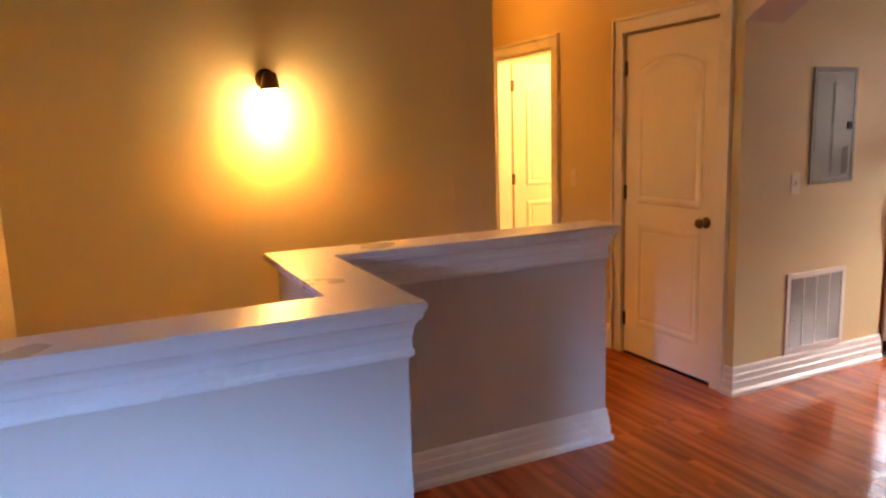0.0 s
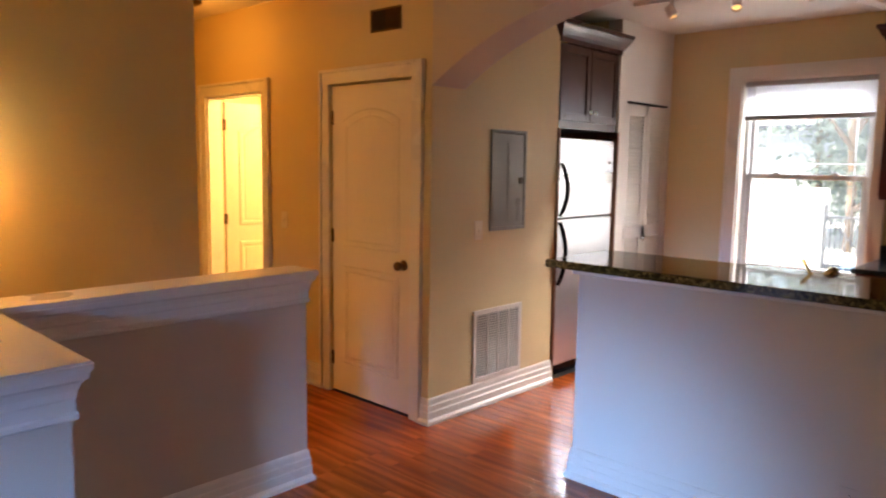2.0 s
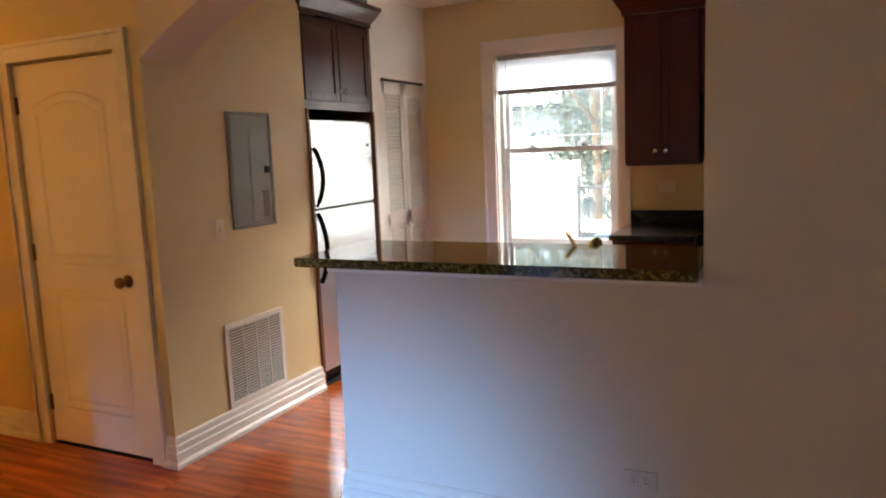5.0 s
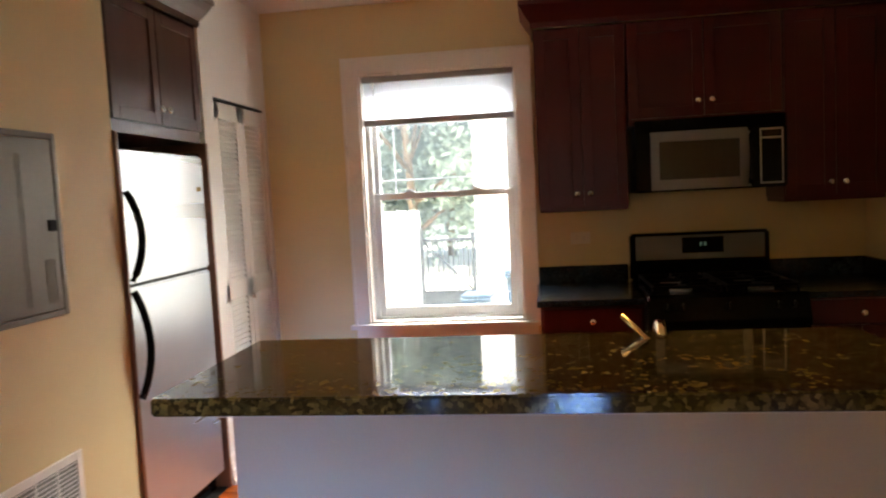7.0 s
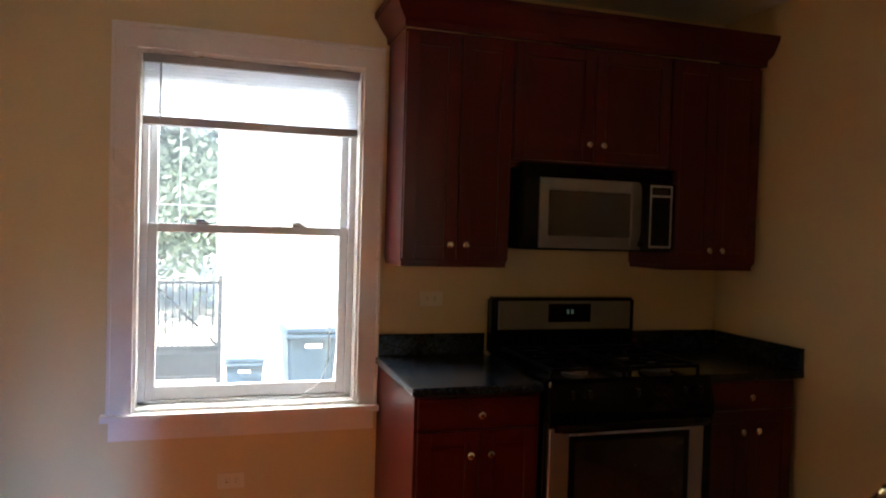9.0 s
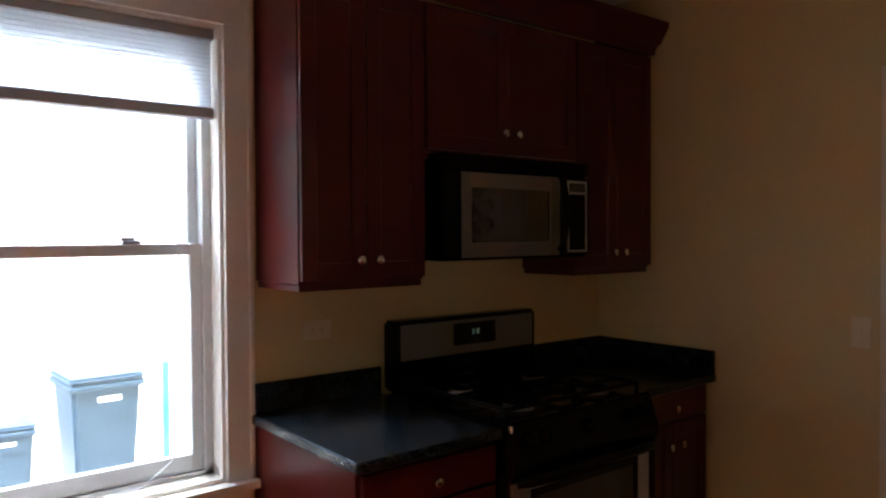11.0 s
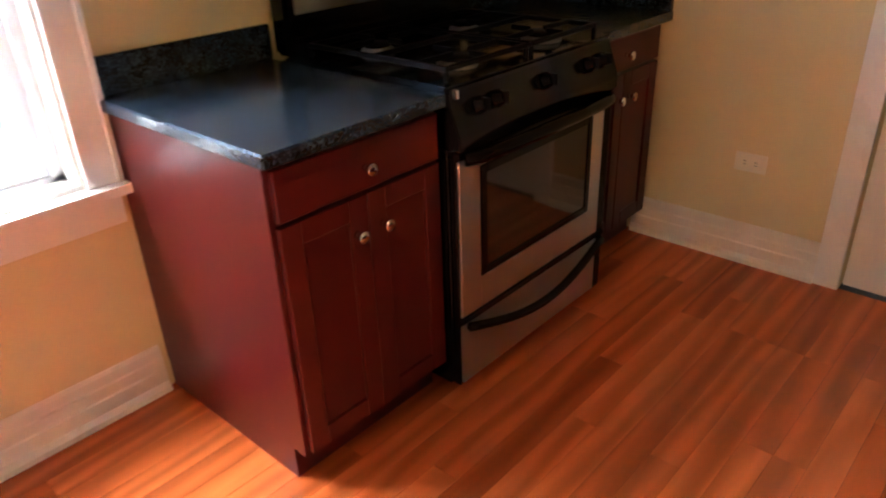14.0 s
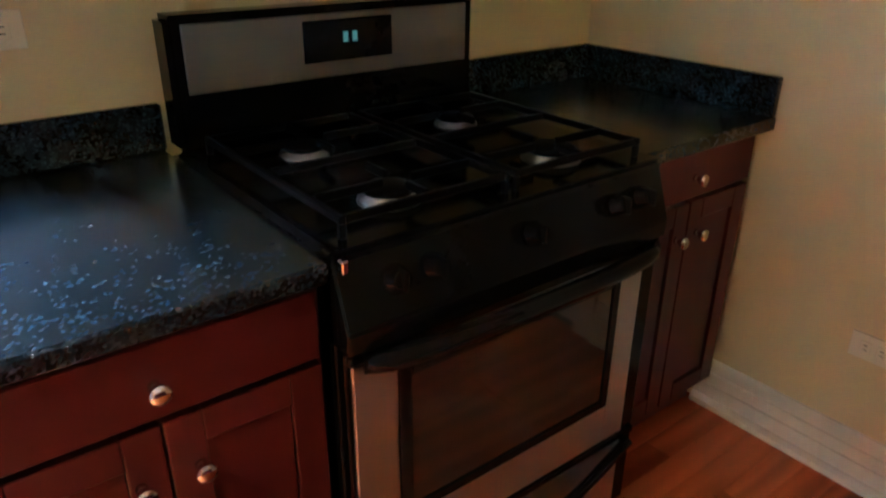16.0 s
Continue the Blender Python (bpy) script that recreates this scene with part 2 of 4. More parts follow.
# ---- mesh helpers ----
def finish(name, bm, mat, parent=None, base=(0, 0, 0), bevel=0.0, smooth=False, seg=1):
    if bevel:
        bmesh.ops.bevel(bm, geom=bm.edges[:], offset=bevel, segments=seg, affect='EDGES', clamp_overlap=True)
    bmesh.ops.recalc_face_normals(bm, faces=bm.faces[:])
    bmesh.ops.translate(bm, verts=bm.verts[:], vec=-Vector(base))
    me = bpy.data.meshes.new(name)
    bm.to_mesh(me)
    bm.free()
    me.materials.append(mat)
    if smooth:
        for p in me.polygons:
            p.use_smooth = True
    ob = new(name, me)
    if parent:
        ob.parent = parent
    else:
        ob.location = base
    return ob


def add_box(bm, x0, x1, y0, y1, z0, z1):
    r = bmesh.ops.create_cube(bm, size=1)
    bmesh.ops.scale(bm, verts=r["verts"], vec=(abs(x1 - x0), abs(y1 - y0), abs(z1 - z0)))
    bmesh.ops.translate(bm, verts=r["verts"], vec=((x0 + x1) / 2, (y0 + y1) / 2, (z0 + z1) / 2))
    return r["verts"]


def boxes(name, mat, rows, parent=None, base=(0, 0, 0), bevel=0.0, seg=1):
    bm = bmesh.new()
    for r in rows:
        add_box(bm, *r)
    return finish(name, bm, mat, parent, base, bevel, seg=seg)


def lathe(name, mat, profile, m, parent=None, base=(0, 0, 0), sides=20):
    """profile: radius and height along the local z of m."""
    bm = bmesh.new()
    rings = []
    for r, z in profile:
        rings.append([bm.verts.new(m @ Vector((r * math.cos(a), r * math.sin(a), z))) for a in (2 * math.pi * i / sides for i in range(sides))])
    for a, b in zip(rings, rings[1:]):
        for i in range(sides):
            j = (i + 1) % sides
            bm.faces.new((a[i], a[j], b[j], b[i]))
    bm.faces.new(rings[0][::-1]), bm.faces.new(rings[-1])
    return finish(name, bm, mat, parent, base, smooth=True)


def sweep(name, mat, pts, radius, parent=None, base=(0, 0, 0), sides=10, flat=1.0):
    """A rod along the points; radius may be a list."""
    bm = bmesh.new()
    pts = [Vector(p) for p in pts]
    rings = []
    for i, p in enumerate(pts):
        d = (pts[min(i + 1, len(pts) - 1)] - pts[max(i - 1, 0)]).normalized()
        u = d.cross(Vector((0, 0, 1)) if abs(d.z) < 0.9 else Vector((1, 0, 0))).normalized()
        v = d.cross(u)
        r = radius[i] if isinstance(radius, (list, tuple)) else radius
        rings.append([bm.verts.new(p + r * (math.cos(a) * u * flat + math.sin(a) * v)) for a in (2 * math.pi * k / sides for k in range(sides))])
    for a, b in zip(rings, rings[1:]):
        for k in range(sides):
            j = (k + 1) % sides
            bm.faces.new((a[k], a[j], b[j], b[k]))
    bm.faces.new(rings[0][::-1]), bm.faces.new(rings[-1])
    return finish(name, bm, mat, parent, base, smooth=True)


def moulding(name, mat, profile, runs, parent=None, base=(0, 0, 0)):
    """profile: (outward, z) points. A run: start xy, end xy, outward xy, mitre at each end (1 outside corner, -1 inside, 0 square)."""
    bm = bmesh.new()
    for p0, p1, out, m0, m1 in runs:
        p0, p1, out = Vector((*p0, 0)), Vector((*p1, 0)), Vector((*out, 0))
        d = (p1 - p0).normalized()
        ends = [[bm.verts.new(p + out * o + d * (o * s) + Vector((0, 0, z))) for o, z in profile] for p, s in ((p0, -m0), (p1, m1))]
        k = len(profile)
        for i in range(k):
            j = (i + 1) % k
            bm.faces.new((ends[0][i], ends[0][j], ends[1][j], ends[1][i]))
        bm.faces.new(ends[0][::-1]), bm.faces.new(ends[1])
    return finish(name, bm, mat, parent, base)


def thing(name, base, label, category, group=""):
    e = new(name)
    e.location = base
    e.empty_display_size = 0.1
    return tagged(e, label, category, group)


def struct(ob, label):
    return tagged(ob, label, kind="structure")


# ---- the large structure ----
H = 2.66
XW, XH, YP = 6.44, 3.5, 3.08
WY0, WY1, WZ0, WZ1 = 1.51, 2.475, 0.69, 2.24
struct(boxes("wall_window", PAINT, [(XW, XW + 0.2, -0.57, WY0, -0.3, H), (XW, XW + 0.2, WY1, 6.72, -0.3, H), (XW, XW + 0.2, WY0, WY1, -0.3, WZ0), (XW, XW + 0.2, WY0, WY1, WZ1, H)]), "cream painted kitchen wall with a window opening")
struct(boxes("wall_kitchen_side", PAINT, [(5.04, XW, -0.57, -0.45, 0, H), (3.78, 4.27, -0.57, -0.45, 0, H), (4.27, 5.04, -0.57, -0.45, 2.04, H), (4.2, 5.1, -0.7, -0.66, 0, 2.1)]), "cream painted kitchen side wall with a doorway")
struct(boxes("wall_jamb", PALE, [(XH, 3.506, -7.0, 0.61, 0, H)]), "pale painted wall beside the arched opening")
# kitchen cream also covers the reveal, putting some of its warm light into colour
struct(boxes("wall_jamb_kitchen", PAINT, [(3.506, 3.78, -7.0, 0.61, 0, H)]), "cream painted kitchen side of the wall beside the arch")
struct(boxes("wall_peninsula", PALE, [(XH, 3.64, 0.61, 2.07, 0, 1.06)]), "pale painted half wall under the bar top")


def arch_header():
    bm = bmesh.new()
    y0, y1, spring, rise = 0.61, YP, 1.985, 0.385
    half = (y1 - y0) / 2
    rad = (half * half + rise * rise) / (2 * rise)
    n = 40
    cols = []
    for i in range(n + 1):
        u = -half + 2 * half * i / n
        z = spring + math.sqrt(rad * rad - u * u) - (rad - rise)
        y = (y0 + y1) / 2 + u
        cols.append([bm.verts.new((x, y, q)) for x, q in ((XH, z), (XH, H), (3.78, H), (3.78, z))])
    for a, b in zip(cols, cols[1:]):
        for k in range(4):
            j = (k + 1) % 4
            bm.faces.new((a[k], a[j], b[j], b[k]))
    bm.faces.new(cols[0]), bm.faces.new(cols[-1][::-1])
    return finish("wall_arch", bm, PALE)


struct(arch_header(), "cream painted shallow arch over the kitchen opening")
CY0, CY1, BY0, BY1 = 3.23, 4.005, 4.79, 5.6
struct(boxes("wall_hall", PAINT, [(XH, 3.62, YP, CY0, 0, H), (XH, 3.62, CY1, BY0, 0, H), (XH, 3.62, BY1, 6.6, 0, H), (XH, 3.62, CY0, CY1, 2.045, H), (XH, 3.62, BY0, BY1, 2.045, H)]), "cream painted hall wall with two doorways")
struct(boxes("wall_panel", PAINT, [(3.62, 4.755, YP, 3.2, 0, H)]), "cream painted wall with the breaker panel")
struct(boxes("wall_fridge_recess", PAINT, [(4.63, 4.755, 3.2, 3.9, 0, H), (4.63, 5.7, 3.9, 4.0, 0, H), (5.575, 5.69, 3.2, 3.9, 0, H)]), "painted recess round the refrigerator")
struct(boxes("wall_pantry", WHITEP, [(5.575, 5.7, YP, 3.2, 0, H), (5.7, 6.395, YP, 3.2, 2.06, H), (6.395, XW, YP, 3.2, 0, H), (5.69, XW, 3.7, 3.8, 0, H)]), "white painted wall round the pantry door")
struct(boxes("wall_stair", PAINT, [(-0.04, 2.53, 3.95, 4.07, -1.7, H), (2.41, 2.53, 4.07, 6.6, 0, H)]), "cream painted stairwell wall with a sconce")
struct(boxes("wall_stair_left", PAINT, [(-0.04, 0.08, 2.22, 3.95, -1.7, H)]), "cream painted wall closing the stairwell")
struct(boxes("wall_hall_end", PAINT, [(2.41, XW, 6.6, 6.72, 0, H)]), "cream painted end wall")
struct(boxes("wall_closet_back", PAINT, [(3.62, 4.63, 4.1, 4.2, 0, H), (4.63, XW, 4.0, 4.1, 0, H)]), "plain wall behind the closet")
# unseen walls added far back to weaken bounce; openings sized for the daylight lamps
struct(boxes("wall_living_north", TAN, [(-4.0, 0.08, 2.1, 2.22, 0, H)]), "unseen tan wall added to close the living room")
struct(boxes("wall_living_left", TAN, [(-4.12, -4.0, -7.12, -2.05, 0, H), (-4.12, -4.0, -2.05, -0.95, 0, 1.6), (-4.12, -4.0, -2.05, -0.95, 2.3, H), (-4.12, -4.0, -0.95, 0.75, 0, H), (-4.12, -4.0, 1.45, 2.22, 0, H), (-4.12, -4.0, 0.75, 1.45, 0, 0.35), (-4.12, -4.0, 0.75, 1.45, 1.15, H)]), "unseen tan living room wall with two openings added for daylight")
struct(boxes("wall_living_back", TAN, [(-4.0, 3.5, -7.12, -7.0, 0, H)]), "unseen tan end wall added to close the living room")
struct(boxes("ceiling", CEIL, [(-4.12, XW + 0.2, -7.12, 6.72, H, H + 0.15)]), "white painted flat ceiling")
struct(boxes("stairwell_floor", PAINT, [(-0.04, 2.55, 2.22, 3.95, -1.8, -1.7), (2.55, 2.6, 2.97, 3.95, -1.7, -0.1), (1.06, 2.55, 2.97, 3.09, -1.7, -0.1), (1.06, 1.18, 2.1, 2.97, -1.7, -0.1), (0.08, 1.06, 2.1, 2.22, -1.7, -0.1)]), "plain bottom of the stairwell")

# half wall round the stairwell, with its moulded cap
struct(boxes("wall_stair_half", PALE, [(0.08, 1.18, 2.1, 2.22, -0.1, 0.985), (1.06, 1.18, 2.22, 2.97, -0.1, 0.985), (1.06, 2.545, 2.97, 3.09, -0.1, 0.985)]), "pale painted half wall round the stairwell")


def wall_cap():
    """One flat board that follows the half wall round its two corners."""
    bm = bmesh.new()
    plan = [(0.08, 2.053), (1.227, 2.053), (1.227, 2.923), (2.592, 2.923), (2.592, 3.137), (1.013, 3.137), (1.013, 2.267), (0.08, 2.267)]
    low = [bm.verts.new((x, y, 1.012)) for x, y in plan]
    top = [bm.verts.new((x, y, 1.04)) for x, y in plan]
    bm.faces.new(low[::-1]), bm.faces.new(top)
    for k in range(len(plan)):
        n = (k + 1) % len(plan)
        bm.faces.new((low[k], low[n], top[n], top[k]))
    return finish("half_wall_cap", bm, TRIM, bevel=0.006, seg=2)


cap = wall_cap()
tagged(cap, "white painted flat cap on the half wall", kind="structure")
BED = [(0, 0.885), (0.01, 0.885), (0.015, 0.89), (0.015, 0.902), (0.01, 0.908), (0.008, 0.938), (0.012, 0.946), (0.014, 0.964), (0.022, 0.984), (0.034, 0.994), (0.036, 1.012), (0, 1.012)]
struct(moulding("trim_half_wall", TRIM, BED, [((0.08, 2.1), (1.18, 2.1), (0, -1), 0, 1), ((1.18, 2.1), (1.18, 2.97), (1, 0), 1, -1), ((1.18, 2.97), (2.545, 2.97), (0, -1), -1, 1), ((2.545, 2.97), (2.545, 3.09), (1, 0), 1, 1)]), "white bed moulding under the half wall cap")

BASEP = [(0, 0), (0.03, 0), (0.03, 0.018), (0.022, 0.03), (0.018, 0.034), (0.018, 0.075), (0.014, 0.08), (0.014, 0.112), (0.01, 0.118), (0.008, 0.145), (0.004, 0.155), (0, 0.158)]
struct(moulding("baseboard_hall", TRIM, BASEP, [((0.08, 2.1), (1.18, 2.1), (0, -1), 0, 1), ((1.18, 2.1), (1.18, 2.97), (1, 0), 1, -1), ((1.18, 2.97), (2.545, 2.97), (0, -1), -1, 1), ((2.545, 2.97), (2.545, 3.09), (1, 0), 1, 1),
    ((XH, 3.14), (XH, YP), (-1, 0), 0, 1), ((XH, YP), (4.755, YP), (0, -1), 1, 0), ((XH, 4.7), (XH, 4.1), (-1, 0), 0, 0), ((XH, 6.6), (XH, 5.69), (-1, 0), 0, 0),
    ((2.53, 3.95), (2.53, 6.6), (1, 0), 0, 0)]), "white stepped baseboard")
# wall colour used here so bright daylight's low contrast is in the paint
struct(moulding("baseboard_peninsula", PALE, BASEP, [((XH, 2.07), (XH, -7.0), (-1, 0), 1, 0), ((3.64, 2.07), (XH, 2.07), (0, 1), 0, 1)]), "stepped baseboard under the bar, toned like the brightly lit half wall")
struct(moulding("baseboard_kitchen", DOORW, BASEP, [((XW, 1.43), (XW, YP), (-1, 0), 0, -1), ((5.575, YP), (5.66, YP), (0, -1), 0, 0), ((6.4, YP), (XW, YP), (0, -1), 0, -1), ((5.87, -0.45), (5.125, -0.45), (0, 1), 0, 0), ((4.18, -0.45), (3.78, -0.45), (0, 1), 0, 0)]), "cream stepped kitchen baseboard")


def casing(name, runs, mat=TRIM, label="white moulded door casing"):
    """Boards round an opening; each row a box, with a raised outer band."""
    ob = boxes(name, mat, runs, bevel=0.0012)
    return struct(ob, label)


def x_casing(name, x, out, y0, y1, top, w=0.092):
    s = out
    a, b = sorted((x, x + s * 0.018))
    c, d = sorted((x, x + s * 0.028))
    casing(name, [(a, b, y0 - w + 0.02, y0, 0, top), (a, b, y1, y1 + w - 0.02, 0, top), (a, b, y0 - w + 0.02, y1 + w - 0.02, top, top + w - 0.02),
                  (c, d, y0 - w, y0 - w + 0.02, 0, top + w), (c, d, y1 + w - 0.02, y1 + w, 0, top + w), (c, d, y0 - w + 0.02, y1 + w - 0.02, top + w - 0.02, top + w)])


x_casing("trim_closet_door", XH, -1, CY0, CY1, 2.045)
x_casing("trim_bedroom_door", XH, -1, BY0, BY1, 2.045)
casing("trim_kitchen_door", [(5.04, 5.125, -0.45, -0.43, 0, 2.13), (4.185, 4.27, -0.45, -0.43, 0, 2.13), (4.27, 5.04, -0.45, -0.43, 2.045, 2.13)])
struct(boxes("door_jamb", TRIM, [(3.5, 3.62, CY0, CY0 + 0.002, 0, 2.045), (3.5, 3.62, BY0, BY0 + 0.018, 0, 2.03), (3.5, 3.62, BY1 - 0.018, BY1, 0, 2.03), (3.5, 3.62, BY0, BY1, 2.03, 2.045)]), "white door jambs of the bedroom doorway")


# ---- doors ----
def panel_door(name, w, h, label, arch=True, knob_at=None, hinges=True):
    """A door in its own plane: x along the width, y out of the face towards -y, z up; base at its hinge corner."""
    e = thing(name, (0, 0, 0), label, "door")
    boxes("slab", DOORW, [(0, w, 0.0, 0.03, 0, h)], e, bevel=0.002)
    st = 0.115
    lo, mid0, mid1 = 0.2, 0.86, 0.99

    def ring(z0, z1, bow):
        bm = bmesh.new()
        loops = []
        for inset, dy in ((0.0, -0.001), (0.012, -0.007), (0.03, -0.007), (0.045, -0.001), (0.06, -0.004)):
            x0, x1, a, b = st + inset, w - st - inset, z0 + inset, z1 - inset
            pts = [(x0, a), (x1, a)]
            n = 10
            for i in range(n + 1):
                u = 1 - 2 * i / n
                pts.append(((x0 + x1) / 2 + u * (x1 - x0) / 2, b - bow + bow * (1 - u * u)))
            loops.append([bm.verts.new((x, dy, z)) for x, z in pts])
        for p, q in zip(loops, loops[1:]):
            for i in range(len(p)):
                j = (i + 1) % len(p)
                bm.faces.new((p[i], p[j], q[j], q[i]))
        bm.faces.new(loops[-1])
        return finish("panel", bm, DOORW, e)

    ring(mid1, h - 0.15, 0.07 if arch else 0.0)
    ring(lo, mid0, 0.0)
    if knob_at:
        kx, kz = knob_at
        lathe("knob", BRONZE, [(0.032, 0), (0.032, 0.006), (0.012, 0.01), (0.011, 0.035), (0.024, 0.042), (0.029, 0.055), (0.024, 0.066), (0.008, 0.07)], Matrix.Translation((kx, 0, kz)) @ pose(0, 0, 0, 90), e)
    for hz in (0.22, 1.05, 1.82) if hinges else ():
        boxes("hinge", BRONZE, [(-0.014, 0.014, -0.007, 0.006, hz - 0.045, hz + 0.045)], e, bevel=0.003)
    return e


d = panel_door("closet_door", CY1 - CY0 - 0.01, 2.02, "closed white two-panel closet door with bronze knob", True, (0.69, 0.92))
d.matrix_basis = pose(XH + 0.012, CY1 - 0.005, 0.012, 0, 0, -90)
d = panel_door("bedroom_door", 0.76, 2.0, "open white two-panel bedroom door with bronze hinges", True)
d.matrix_basis = pose(3.64, BY1 - 0.025, 0.012, 0, 0, -7)
d = panel_door("kitchen_door", 0.755, 2.02, "closed white panel door in the kitchen wall", False, None, False)
d.matrix_basis = pose(4.277, -0.465, 0.012, 0, 0, 180) @ pose(-0.755, 0, 0)


def bifold():
    e = thing("pantry_bifold_door", (5.7, YP + 0.02, 0), "white louvred bifold pantry door with small knob", "door")
    base = (5.7, YP + 0.02, 0)
    for x0, x1 in ((5.704, 6.045), (6.05, 6.391)):
        y0, y1 = YP + 0.005, YP + 0.035
        boxes("door_frame", WHITEP, [(x0, x0 + 0.055, y0, y1, 0.015, 2.04), (x1 - 0.055, x1, y0, y1, 0.015, 2.04), (x0, x1, y0, y1, 1.95, 2.04), (x0, x1, y0, y1, 0.015, 0.18), (x0, x1, y0, y1, 0.96, 1.06)], e, base, 0.002)
        # white board added behind the slats to keep their gaps bright
        boxes("added_backing", WHITEP, [(x0 + 0.05, x1 - 0.05, y1 + 0.004, y1 + 0.008, 0.1, 2.0)], e, base)
        bm = bmesh.new()
        for a, b in ((0.18, 0.96), (1.06, 1.95)):
            n = int((b - a) / 0.028)
            for i in range(n):
                z = a + (i + 0.5) * (b - a) / n
                v = add_box(bm, x0 + 0.05, x1 - 0.05, -0.023, 0.023, -0.003, 0.003)
                bmesh.ops.rotate(bm, verts=v, cent=(0, 0, 0), matrix=Matrix.Rotation(radians(52), 3, 'X'))
                bmesh.ops.translate(bm, verts=v, vec=(0, y0 + 0.017, z))
        tagged(finish("louvre", bm, WHITEP, e, base), kind="stuff")
    boxes("track", DARK, [(5.702, 6.393, YP + 0.004, YP + 0.04, 2.046, 2.058)], e, base)
    lathe("knob", CHROME, [(0.006, 0), (0.006, 0.014), (0.015, 0.018), (0.016, 0.026), (0.008, 0.03)], Matrix.Translation((6.02, YP + 0.005, 0.95)) @ pose(0, 0, 0, 90), e, base)


bifold()


# ---- kitchen window ----
def window():
    y0, y1, z0, z1 = WY0, WY1, WZ0, WZ1
    casing("trim_window", [(XW - 0.02, XW, y0 - 0.08, y0, z0, z1), (XW - 0.02, XW, y1, y1 + 0.085, z0, z1), (XW - 0.02, XW, y0 - 0.08, y1 + 0.085, z1, z1 + 0.085),
                           (XW - 0.03, XW, y0 - 0.095, y0 - 0.08, z0, z1 + 0.1), (XW - 0.03, XW, y1 + 0.085, y1 + 0.1, z0, z1 + 0.1), (XW - 0.03, XW, y0 - 0.08, y1 + 0.085, z1 + 0.085, z1 + 0.1),
                           (XW - 0.055, XW, y0 - 0.11, y1 + 0.12, z0 - 0.028, z0), (XW - 0.02, XW, y0 - 0.08, y1 + 0.09, z0 - 0.115, z0 - 0.028)], label="white window casing with stool and apron")
    e = thing("window_1", (XW + 0.1, y0, z0), "white double-hung vinyl window, closed", "window")
    e["kind"] = "structure"
    base = (XW + 0.1, y0, z0)
    boxes("reveal", TRIM, [(XW, XW + 0.2, y0, y0 + 0.012, z0, z1), (XW, XW + 0.2, y1 - 0.012, y1, z0, z1), (XW, XW + 0.2, y0 + 0.012, y1 - 0.012, z1 - 0.012, z1), (XW, XW + 0.2, y0 + 0.012, y1 - 0.012, z0, z0 + 0.014)], e, base)
    a, b = y0 + 0.012, y1 - 0.012
    xa = XW + 0.1
    boxes("frame", VINYL, [(xa - 0.02, xa + 0.08, a, a + 0.03, z0 + 0.014, z1 - 0.012), (xa - 0.02, xa + 0.08, b - 0.03, b, z0 + 0.014, z1 - 0.012), (xa - 0.02, xa + 0.08, a, b, z0 + 0.014, z0 + 0.03), (xa - 0.02, xa + 0.08, a, b, z1 - 0.04, z1 - 0.012)], e, base, 0.002)
    zm = 1.485
    a, b = a + 0.03, b - 0.03
    lo, hi = (xa - 0.01, xa + 0.025), (xa + 0.03, xa + 0.065)
    boxes("lower_sash", VINYL, [(*lo, a, a + 0.04, z0 + 0.03, zm + 0.02), (*lo, b - 0.04, b, z0 + 0.03, zm + 0.02), (*lo, a + 0.04, b - 0.04, z0 + 0.03, z0 + 0.09), (*lo, a + 0.04, b - 0.04, zm - 0.02, zm + 0.02)], e, base, 0.003)
    boxes("upper_sash", VINYL, [(*hi, a, a + 0.035, zm - 0.02, z1 - 0.04), (*hi, b - 0.035, b, zm - 0.02, z1 - 0.04), (*hi, a + 0.035, b - 0.035, zm - 0.02, zm + 0.018), (*hi, a + 0.035, b - 0.035, z1 - 0.08, z1 - 0.04)], e, base, 0.003)
    for q, p0, p1 in ((lo, z0 + 0.09, zm - 0.02), (hi, zm + 0.018, z1 - 0.08)):
        g = boxes("pane", GLASS, [(q[0] + 0.014, q[0] + 0.018, a + 0.036, b - 0.036, p0, p1)], e, base)
        g.visible_shadow = False
    for ly in (y0 + 0.27, y1 - 0.27):
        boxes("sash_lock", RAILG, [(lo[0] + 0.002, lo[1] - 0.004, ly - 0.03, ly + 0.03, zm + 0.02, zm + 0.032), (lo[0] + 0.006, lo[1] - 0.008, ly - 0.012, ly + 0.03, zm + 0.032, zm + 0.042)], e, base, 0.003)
    # screen bars in the upper light
    boxes("muntin", VINYL, [(hi[1] + 0.02, hi[1] + 0.028, a, b, 1.585, 1.593), (hi[1] + 0.02, hi[1] + 0.028, y0 + 0.16, y0 + 0.166, 1.5, 2.2), (hi[1] + 0.02, hi[1] + 0.028, y1 - 0.17, y1 - 0.164, 1.5, 2.2)], e, base)
    # half-raised blind
    e = thing("window_blind", (XW + 0.04, y0 + 0.02, z1 - 0.03), "white horizontal mini blind, mostly raised", "blind")
    base = (XW + 0.04, y0 + 0.02, z1 - 0.03)
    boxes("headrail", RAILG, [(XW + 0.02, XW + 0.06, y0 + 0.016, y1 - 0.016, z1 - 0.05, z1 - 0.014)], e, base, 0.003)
    bm = bmesh.new()
    for i in range(16):
        z = z1 - 0.06 - i * 0.0148
        v = add_box(bm, -0.0125, 0.0125, y0 + 0.022, y1 - 0.022, -0.0006, 0.0006)
        bmesh.ops.rotate(bm, verts=v, cent=(0, 0, 0), matrix=Matrix.Rotation(radians(38 + random.uniform(-4, 4)), 3, 'Y'))
